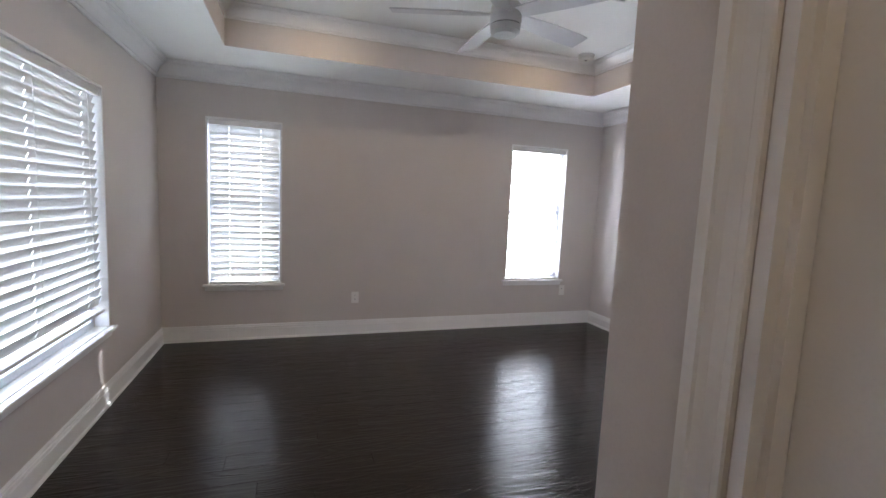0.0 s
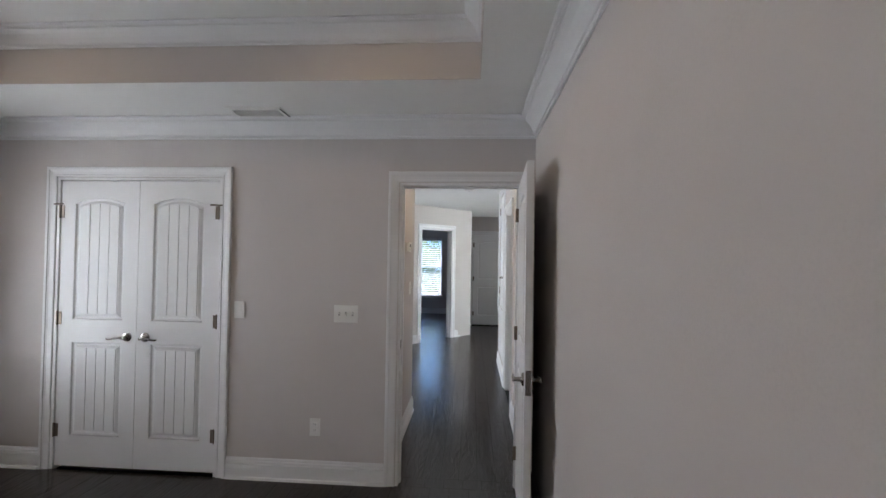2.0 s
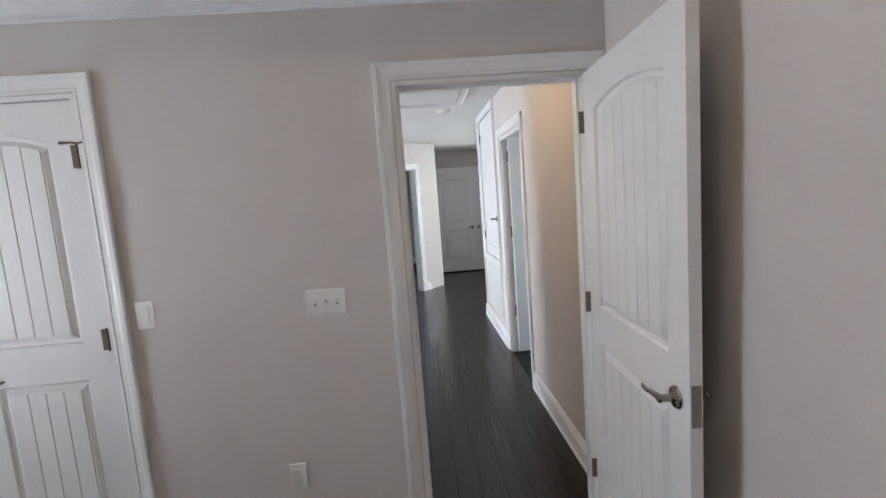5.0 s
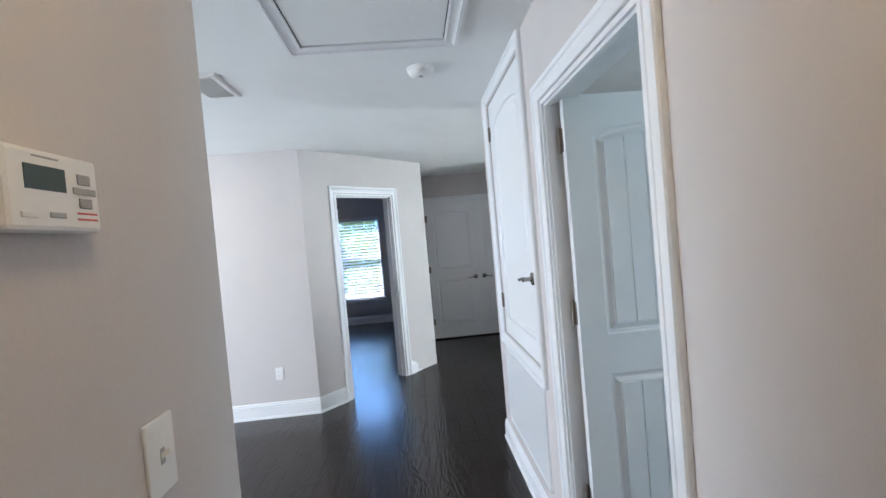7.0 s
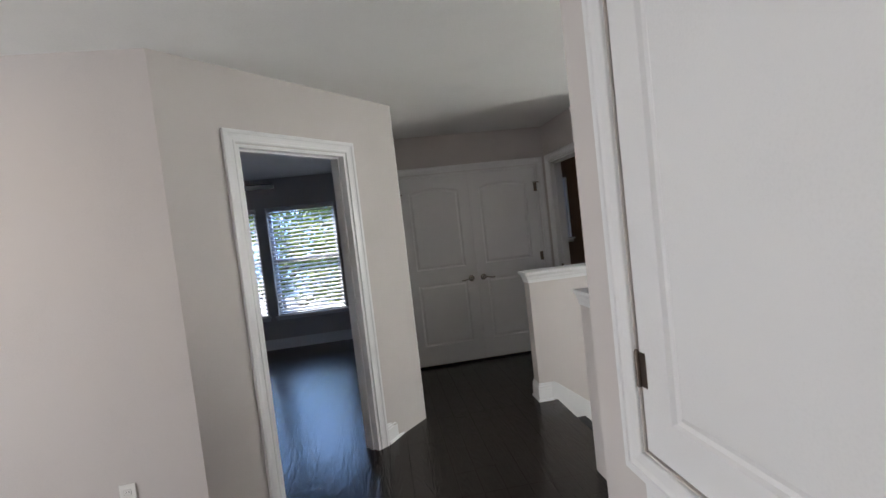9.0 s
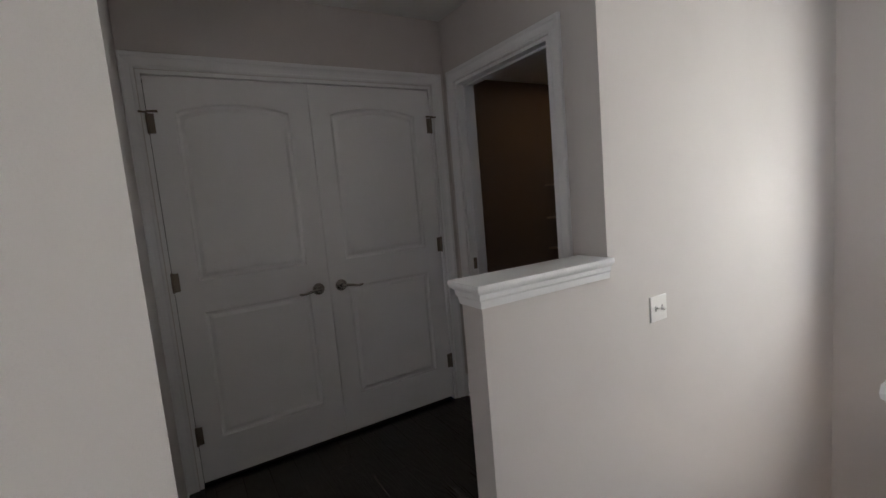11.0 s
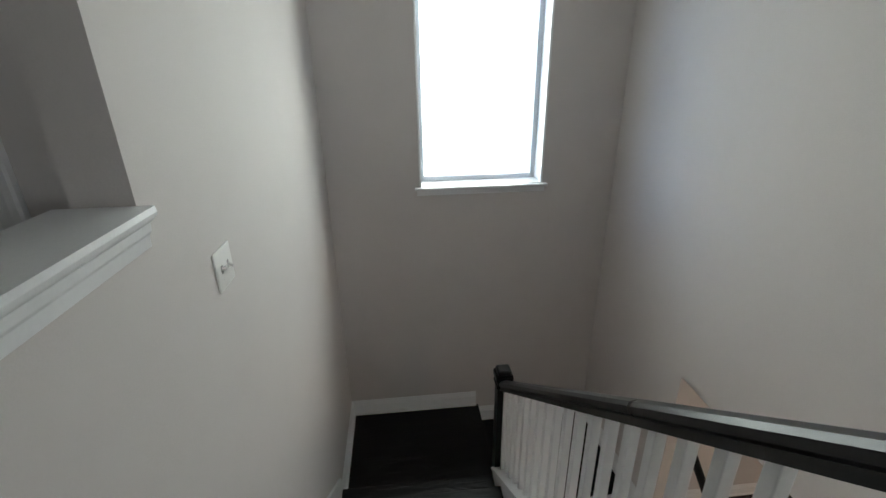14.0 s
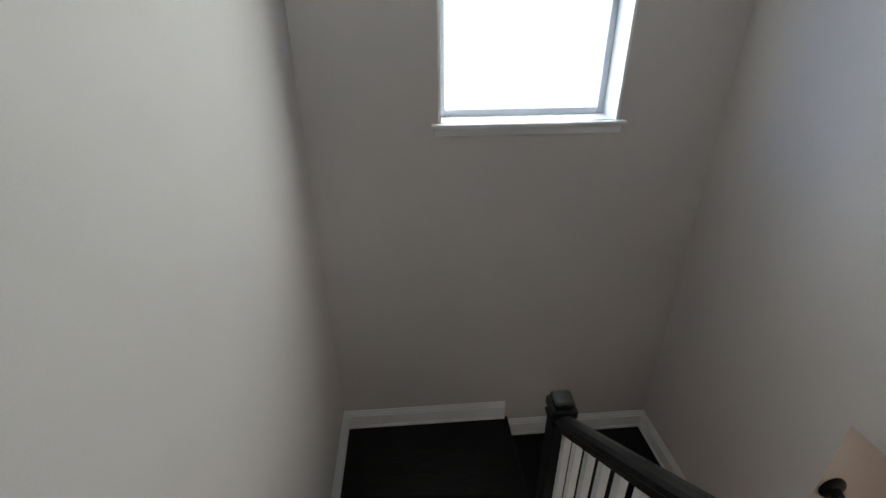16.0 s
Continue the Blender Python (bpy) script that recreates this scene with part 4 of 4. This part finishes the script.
# tub and shower surround
tub = tagged(new("shower_pan"), "low pale shower pan in shade", "shower pan")
bm = bmesh.new()
TB = (2.75, 4.19, 7.35, 8.19)
sweep(bm, [(0.0, 0.0), (0.0, 0.10), (0.008, 0.115), (0.06, 0.115), (0.075, 0.10), (0.12, 0.05), (0.14, 0.0)], [(TB[0], TB[2]), (TB[1], TB[2]), (TB[1], TB[3]), (TB[0], TB[3])], closed=True)
part("curb", bm, PLASTIC, tub)
part("pan_floor", boxed(TB[0] + 0.1, TB[1] - 0.1, TB[2] + 0.1, TB[3] - 0.1, 0.01, 0.045), PLASTIC, tub)
for z in (1.03, 1.38, 0.70):
    sh = tagged(new("shower_shelf"), "small pale corner shelf in the shower", "shelf", group="shower shelves")
    bm = bmesh.new()
    vs = [(0, 0)] + [(-0.16 * math.cos(k * math.pi / 12), -0.16 * math.sin(k * math.pi / 12)) for k in range(7)]
    a = [bm.verts.new((4.2 + x, 8.2 + y, z)) for x, y in vs]
    b = [bm.verts.new((4.2 + x, 8.2 + y, z + 0.018)) for x, y in vs]
    bm.faces.new(a[::-1]); bm.faces.new(b)
    for i in range(8):
        bm.faces.new((a[i], a[(i + 1) % 8], b[(i + 1) % 8], b[i]))
    part("shelf_board", bm, TILE, sh)
# lower storey
Wall("wall_low_east", (STX, 0.3), (STX, STY0 - T), z0=LOW, z1=-0.4)
low_s = Wall("wall_low_south", (0.0, 0.3), (STX, 0.3), z0=LOW, z1=-0.4, openings=((0.6, 1.8, -2.3, -0.9),))
# made-up opening out of view, there for the lower storey's fill
window("window_10", low_s, 0.6, 1.8, -2.3, -0.9, "unseen white sash window added round the lower storey's lamp")
Wall("wall_low_west", (0.0, STY1 + 0.12), (0.0, 0.3), z0=LOW, z1=-0.4)
Wall("wall_low_north", (TOPX, STY1), (0.0, STY1), z0=LOW, z1=-0.4)
flat("floor_low", ((0.0, STX, 0.3, STY1, LOW - 0.1, LOW),), WOOD, "floor")
flat("ceiling_low", ((0.0, STX, 0.3, STY0 - T - 0.001, -0.44, -0.35), (0.0, TOPX, STY0 - T, STY1, -0.44, -0.35)), CEILM, "ceiling")
baseboard((STX, 0.3), (STX, STY0 - T), z=LOW)

# ---- fixtures ----


def fan(at, body, blade_mat, angle0, label, n=5, r=0.66):
    """A ceiling fan at rest: canopy, rod, drum motor, flat pitched blades on irons."""
    x, y, z = at                       # z: underside of the drum
    root = tagged(new("ceiling_fan"), label, "ceiling fan")
    root.location = (x, y, z)
    top = (TRAY if z > 2.2 and y < 0 else CEIL) - z
    part("canopy", lathe(bmesh.new(), ((0.05, top - 0.06), (0.07, top - 0.03), (0.075, top - 0.001)), 28), body, root)
    part("downrod", lathe(bmesh.new(), ((0.013, 0.16), (0.013, top - 0.03)), 12), body, root)
    part("motor_housing", lathe(bmesh.new(), ((0.088, 0.062), (0.090, 0.066), (0.090, 0.15), (0.082, 0.172), (0.05, 0.185), (0.02, 0.19)), 36), body, root)
    part("light_cover", lathe(bmesh.new(), ((0.03, 0.0), (0.066, 0.006), (0.084, 0.022), (0.087, 0.056), (0.087, 0.058)), 36), COVER if body is FANM else body, root, "rounded matt grey underside cover")
    part("seam", lathe(bmesh.new(), ((0.0855, 0.0575), (0.0855, 0.0625)), 36), DARK, root, "thin dark seam")
    me = None
    for k in range(n):
        m = Matrix.Rotation(radians(angle0 + 360 / n * k), 4, "Z") @ Matrix.Translation((0, 0, 0.12)) @ Matrix.Rotation(radians(-13), 4, "X")
        if me is None:
            bm = bmesh.new()
            st = [(0.08, 0.045), (0.16, 0.052), (0.35, 0.064), (0.55, 0.068), (r, 0.060)]
            up, lo = [], []
            for xx, w in st:
                up.append([bm.verts.new((xx, s * w, 0.005)) for s in (-1, 1)])
                lo.append([bm.verts.new((xx, s * w, -0.003)) for s in (-1, 1)])
            for i in range(len(st) - 1):
                bm.faces.new((up[i][0], up[i + 1][0], up[i + 1][1], up[i][1]))
                bm.faces.new((lo[i][1], lo[i + 1][1], lo[i + 1][0], lo[i][0]))
                for s in (0, 1):
                    bm.faces.new((up[i][s], lo[i][s], lo[i + 1][s], up[i + 1][s]))
            for i in (0, -1):
                bm.faces.new((up[i][0], up[i][1], lo[i][1], lo[i][0]))
            ob = part("blade", bm, blade_mat, root)
            me = ob.data
        else:
            ob = new("blade", me)
            ob.parent = root
        ob.matrix_basis = m
    return root


FAN0 = 35.0
fan((-0.87, -2.25, 2.33), FANM, FANBLADE, FAN0, "silver-grey five-blade ceiling fan under the tray ceiling")
fan((-1.35, 7.2, 1.98), BLACKW, BLACKW, 10.0, "dark ceiling fan in the unlit bedroom")


def downlight(at, watts=6.0, lit=True):
    root = tagged(new("recessed_light"), "round white recessed downlight, lit warm", "ceiling light", group="recessed lights")
    root.location = at
    bm = bmesh.new()
    sweep(bm, [(0.0, 0.0), (0.0, -0.006), (0.016, -0.010), (0.022, -0.004), (0.022, 0.0)],
          [(0.098 * math.cos(2 * math.pi * k / 32), 0.098 * math.sin(2 * math.pi * k / 32)) for k in range(32)], closed=True)
    part("trim_ring", bm, PLASTIC, root)
    part("lens", lathe(bmesh.new(), ((0.077, -0.005), (0.077, -0.001)), 32), LENS, root, "glowing warm lens")
    spot_lamp("downlight_glow", (at[0], at[1], at[2] - 0.012), watts)
    return root


for x, y in ((-1.70, -1.33), (-1.70, -3.22), (0.08, -1.33), (0.08, -3.22)):
    downlight((x, y, TRAY), 0.4)
downlight((3.88, 7.48, CEIL), 0.27)
downlight((0.45, 0.72, CEIL), 1.0)
downlight((-1.587, 3.69, CEIL), 1.0).scale = (0.55, 0.55, 1.0)
downlight((1.95, -3.36, CEIL), 0.25)


def detector(at, label):
    root = tagged(new("smoke_detector"), label, "smoke detector")
    root.location = at
    root.scale = (1.2, 1.2, 1.0)
    part("base_ring", lathe(bmesh.new(), ((0.058, -0.012), (0.062, -0.009), (0.062, 0.0)), 28), PLASTIC, root)
    part("cover", lathe(bmesh.new(), ((0.030, -0.042), (0.046, -0.038), (0.055, -0.026), (0.057, -0.012)), 28), PLASTIC, root)
    part("test_button", lathe(bmesh.new(), ((0.009, -0.046), (0.010, -0.040)), 12), GREYP, root)
    return root


detector((-2.02, -0.90, TRAY), "round white smoke detector in the tray ceiling's corner")
detector((0.494, 2.93, CEIL), "round white smoke detector on the hall ceiling")


def register(at, w, d, label, n, z=CEIL, dark=DARK, turn=0):
    """A stamped ceiling register: bevelled frame, flat throat sheet whose dark tone stands in for the duct's shade,
    angled blades along x.
    """
    root = tagged(new("air_register"), label, "air vent")
    x, y = at
    bm = sweep(bmesh.new(), [(0.0, z), (0.0, z - 0.004), (0.012, z - 0.012), (0.032, z - 0.012), (0.034, z - 0.006), (0.034, z)], [(x - w / 2, y - d / 2), (x + w / 2, y - d / 2), (x + w / 2, y + d / 2), (x - w / 2, y + d / 2)], closed=True)
    part("frame", bm, PLASTIC, root)
    part("throat", boxed(x - w / 2 + 0.03, x + w / 2 - 0.03, y - d / 2 + 0.03, y + d / 2 - 0.03, z - 0.002, z - 0.0005), dark, root)
    me = None
    for i in range(n):
        yy = y - d / 2 + 0.04 + (d - 0.08) * (i + 0.5) / n
        if me is None:
            ob = part("louver", boxed(-w / 2 + 0.033, w / 2 - 0.033, -0.011, 0.011, -0.0008, 0.0008), PLASTIC, root)
            me = ob.data
        else:
            ob = new("louver", me)
            ob.parent = root
        ob.matrix_basis = pose(x, yy, z - 0.009, 40, 0, 0)
    root.matrix_basis = Matrix.Translation((x, y, 0)) @ pose(0, 0, 0, 0, 0, turn) @ Matrix.Translation((-x, -y, 0))
    return root


register((-0.86, -1.42, ), 0.36, 0.21, "white slotted air register in the tray ceiling", 6, z=TRAY)
sr = register((-0.84, -0.175), 0.36, 0.19, "white slotted air register in the bedroom soffit", 6, dark=PLASTIC)
part("end_slot", boxed(-0.668, -0.660, -0.255, -0.095, CEIL - 0.013, CEIL - 0.011), DARK, sr)
register((-0.64, 2.99), 0.36, 0.20, "white slotted air register on the loft ceiling", 6, dark=GREYP, turn=-90)

# attic hatch
ah = tagged(new("attic_hatch"), "white attic hatch with a moulded frame", "attic hatch")
x0, x1, y0, y1 = -0.055, 0.60, 1.94, 2.57
bm = sweep(bmesh.new(), [(-d, CEIL - v) for d, v in CASING], [(x0, y0), (x1, y0), (x1, y1), (x0, y1)], closed=True)
part("frame", bm, TRIM, ah)
part("panel", boxed(x0 + 0.006, x1 - 0.006, y0 + 0.006, y1 - 0.006, CEIL - 0.006, CEIL - 0.001, 0.001), CEILM, ah)
# black sheet behind the panel: shade in its edge gap put into colour
part("gap", boxed(x0, x1, y0, y1, CEIL - 0.0015, CEIL - 0.0005), DARK, ah)
part("latch", boxed(x1 - 0.17, x1 - 0.155, y1 + 0.064, y1 + 0.075, CEIL - 0.02, CEIL, 0.002), PLASTIC, ah)
part("latch", boxed(x1 - 0.07, x1 - 0.055, y1 + 0.064, y1 + 0.075, CEIL - 0.016, CEIL, 0.002), PLASTIC, ah)

# return grille under the cupboard door
gr = tagged(new("return_grille"), "white return air grille under the cupboard door", "air vent")
gz = (0.23, 0.765)
bm = sweep(bmesh.new(), [(0.0, 0.0), (0.0, 0.004), (0.004, 0.010), (0.026, 0.010), (0.032, 0.004), (0.032, 0.0)], [(LN[0] - T, gz[0]), (LN[1] - T, gz[0]), (LN[1] - T, gz[1]), (LN[0] - T, gz[1])], closed=True, m=hall_r.face())
part("frame", bm, TRIM, gr)
part("backing", boxed(HX1 - 0.002, HX1 - 0.0008, LN[0] + 0.03, LN[1] - 0.03, gz[0] + 0.03, gz[1] - 0.03), GREYP, gr)
me = None
for i in range(36):
    y = LN[0] + 0.043 + (LN[1] - LN[0] - 0.086) * i / 35
    if me is None:
        ob = part("louver", boxed(-0.005, 0.005, -0.0095, 0.0095, gz[0] + 0.032, gz[1] - 0.032), TRIM, gr)
        me = ob.data
    else:
        ob = new("louver", me)
        ob.parent = gr
    ob.location = (HX1 - 0.006, y, 0)
part("divider", boxed(HX1 - 0.012, HX1 - 0.002, (LN[0] + LN[1]) / 2 - 0.008, (LN[0] + LN[1]) / 2 + 0.008, gz[0] + 0.03, gz[1] - 0.03), TRIM, gr)


def plate(name, at, out, gangs, label, kind_="switch", w=None, group="wall plates"):
    """A wall plate with toggles, rockers or sockets. at: its centre on the wall; out: unit away from the wall."""
    at, out = Vector(at), Vector(out)
    along = Vector((-out.y, out.x, 0))
    m = Matrix(((along.x, 0, out.x, at.x), (along.y, 0, out.y, at.y), (0, 1, 0, at.z), (0, 0, 0, 1)))
    w = w or (0.072 + 0.046 * (gangs - 1))
    root = tagged(new(name), label, "wall plate", group=group)
    part("cover", boxed(-w / 2, w / 2, -0.058, 0.058, 0.0, 0.006, 0.0025, m=m), PLASTIC, root)
    for g in range(gangs):
        u = (g - (gangs - 1) / 2) * 0.046
        if kind_ == "switch":
            part("toggle_slot", boxed(u - 0.0055, u + 0.0055, -0.012, 0.012, 0.006, 0.0068, m=m), GREYP, root)
            bm = bmesh.new()
            tilt = pose(u, 0.0, 0.004, 28 if g % 2 else -28, 0, 0)
            box(bm, -0.0042, 0.0042, -0.004, 0.004, 0.0, 0.019, 0.0012, m=m @ tilt)
            part("toggle", bm, PLASTIC, root)
        elif kind_ == "rocker":
            part("rocker", boxed(u - 0.016, u + 0.016, -0.033, 0.033, 0.005, 0.0085, 0.0015, m=m), PLASTIC, root)
        else:
            for s in (-1, 1):
                part("socket", boxed(u - 0.016, u + 0.016, s * 0.020 - 0.0135, s * 0.020 + 0.0135, 0.005, 0.0082, 0.003, m=m), PLASTIC, root)
                bm = bmesh.new()
                for du in (-0.006, 0.006):
                    box(bm, u + du - 0.001, u + du + 0.001, s * 0.02 - 0.002, s * 0.02 + 0.006, 0.0078, 0.0086, m=m)
                part("slots", bm, DARK, root)
        for s in (-1, 1):
            part("screw", lathe(bmesh.new(), ((0.003, 0.005), (0.003, 0.0066), (0.0015, 0.007)), 8, m @ Matrix.Translation((u, s * (0.030 if kind_ == "switch" else 0.047 if kind_ == "rocker" else 0.0), 0))), PLASTIC, root)
    return root


plate("light_switch", (-0.29, 0, 1.128), (0, -1, 0), 3, "white three-gang switch plate beside the bedroom door")
plate("light_switch", (-1.03, 0, 1.14), (0, -1, 0), 1, "white single switch plate beside the closet door", "rocker")
plate("wall_outlet", (-0.487, 0, 0.365), (0, -1, 0), 1, "white wall outlet under the switches", "socket", group="wall outlets")
plate("wall_outlet", (XN, -2.80, 0.375), (1, 0, 0), 1, "white wall outlet low between the windows", "socket", group="wall outlets")
plate("wall_outlet", (XN, -0.40, 0.40), (1, 0, 0), 1, "white wall outlet low by the room's corner", "socket", group="wall outlets")
plate("wall_outlet", (-0.963, DGL.y, 0.40), (0, -1, 0), 1, "white wall outlet low on the loft wall", "socket", group="wall outlets")
plate("light_switch", (HX0, 1.183, 1.227), (1, 0, 0), 1, "white single toggle switch under the thermostat")
plate("light_switch", (2.412, STY1, 0.768), (0, -1, 0), 2, "white two-gang toggle switch on the stair wall")

# thermostat
th = tagged(new("thermostat"), "white digital thermostat on the hall wall", "thermostat")
m = Matrix(((0, 0, 1, HX0), (1, 0, 0, 1.01), (0, 1, 0, 1.605), (0, 0, 0, 1)))
part("case", boxed(-0.066, 0.066, -0.044, 0.044, 0.0, 0.026, 0.006, m=m), PLASTIC, th)
part("display", boxed(-0.042, 0.012, 0.000, 0.026, 0.0255, 0.0268, m=m), LCD, th, "dark green display")
for u, v, a, b, mm in ((0.040, 0.018, 0.010, 0.006, GREYP), (0.040, -0.010, 0.010, 0.006, GREYP), (0.040, 0.004, 0.018, 0.004, GREYP), (-0.04, -0.027, 0.010, 0.003, PLASTIC), (-0.003, -0.026, 0.011, 0.003, GREYP)):
    part("button", boxed(u - a, u + a, v - b, v + b, 0.0255, 0.0275, 0.0008, m=m), mm, th)
for v in (-0.022, -0.029):
    part("red_line", boxed(0.026, 0.058, v - 0.0012, v + 0.0012, 0.0255, 0.0264, m=m), REDP, th)
part("print_line", boxed(-0.03, 0.005, 0.0345, 0.0365, 0.0255, 0.0264, m=m), GREYP, th)

# ---- outside ----
GRASS = mat("lawn", (0.07, 0.11, 0.035), 0.9, bump=0.5, scale=8, vary=0.3, big=0.4)
LEAF = mat("tree_leaf", (0.22, 0.30, 0.07), 0.55, vary=0.35, scale=3)
BARK = mat("tree_bark", (0.10, 0.075, 0.055), 0.85, bump=0.6, scale=20, vary=0.3)
tagged(mesh_ob("ground", boxed(-300, 300, -300, 300, LOW - 0.7, LOW - 0.5), GRASS), kind="structure", category="ground")

# assumed paving: pale sunlit reflector added to brighten the view through the lower panes
PALE_GROUND = mat("assumed_pale_ground", (0.50, 0.49, 0.46), 0.85, bump=0.3, scale=12, vary=0.12, big=0.5)
tagged(mesh_ob("pavement", boxed(-60, 60, 24, 68, LOW - 0.52, LOW - 0.49), PALE_GROUND), kind="structure", category="pavement")


def tree(at, h, r, seed):
    rnd = random.Random(seed)
    root = tagged(new("tree"), "leafy green tree standing beyond the windows", "tree", group="trees outside")
    root.location = at
    bm = bmesh.new()
    tube(bm, [(0, 0, 0), (0.05, 0.03, h * 0.3), (-0.04, 0.06, h * 0.6), (0, 0, h * 0.85)], [0.2, 0.15, 0.1, 0.03], 10)
    for k in range(9):
        a, z = rnd.uniform(0, 6.28), rnd.uniform(0.3, 0.7) * h
        tube(bm, [(0, 0, z), (math.cos(a) * r * 0.4, math.sin(a) * r * 0.4, z + 0.5), (math.cos(a) * r * 0.8, math.sin(a) * r * 0.8, z + 1.0)], [0.07, 0.045, 0.015], 6)
    part("trunk", bm, BARK, root)
    vs, fs = [], []
    blobs = [(Vector((rnd.uniform(-r, r), rnd.uniform(-r, r), rnd.uniform(0.56, 1.0) * h)), rnd.uniform(0.3, 0.8)) for _ in range(44)]
    for _ in range(4200):
        c0, rr = rnd.choice(blobs)
        d = Vector((rnd.gauss(0, 1), rnd.gauss(0, 1), rnd.gauss(0, 1))).normalized() * rr * rnd.uniform(0.4, 1.05)
        p = c0 + d
        u = Vector((rnd.gauss(0, 1), rnd.gauss(0, 1), rnd.gauss(0, 0.6))).normalized()
        v = u.cross(Vector((rnd.gauss(0, 1), rnd.gauss(0, 1), rnd.gauss(0, 1)))).normalized()
        s = rnd.uniform(0.05, 0.1)
        i = len(vs)
        vs += [p - u * s, p + v * s * 0.5, p + u * s, p - v * s * 0.5]
        fs.append((i, i + 1, i + 2, i + 3))
    me = bpy.data.meshes.new("crown")
    me.from_pydata([tuple(v) for v in vs], [], fs)
    me.materials.append(LEAF)
    ob = new("crown", me)
    ob.parent = root
    return root


tree((-2.6, 15.5, LOW - 0.5), 6.3, 2.0, 4)
tree((-0.3, 17.5, LOW - 0.5), 7.0, 2.2, 7)
tree((-5.2, 17.0, LOW - 0.5), 6.6, 2.2, 9)
tree((-1.4, 19.5, LOW - 0.5), 7.6, 2.4, 12)
tree((-3.9, 20.0, LOW - 0.5), 7.4, 2.4, 15)

BACK = mat("bright_hazy_sky", (0.6, 0.7, 0.9), 1.0, emit=((0.26, 0.49, 1.0), 2.4))
tagged(mesh_ob("backdrop", boxed(-90, 90, 70, 70.2, LOW - 0.5, 50), BACK), kind="structure", category="backdrop")

# boards last
boards("floor_bedroom", ((XN, XS, YW, 0.0), (XS, XS + T, VY[0], VY[1]), (XS + T, 2.5, VY[0], VY[1])), "dark espresso oak board floor", seed=3)
boards("floor_hall", ((0.0, 0.93, 0.0, T), (HX0, HX1, T, STY0), (-4.2, HX0, 1.45, 9.1), (HX0, 1.395, STY0, 4.80), (HX0, SX + 0.024, 4.80, STY1), (HX0, TOPX, STY1, FCY - 0.0), (TOPX, BDX, STY1 + 0.12, FCY)), "dark espresso oak board floor of the hall", seed=5)
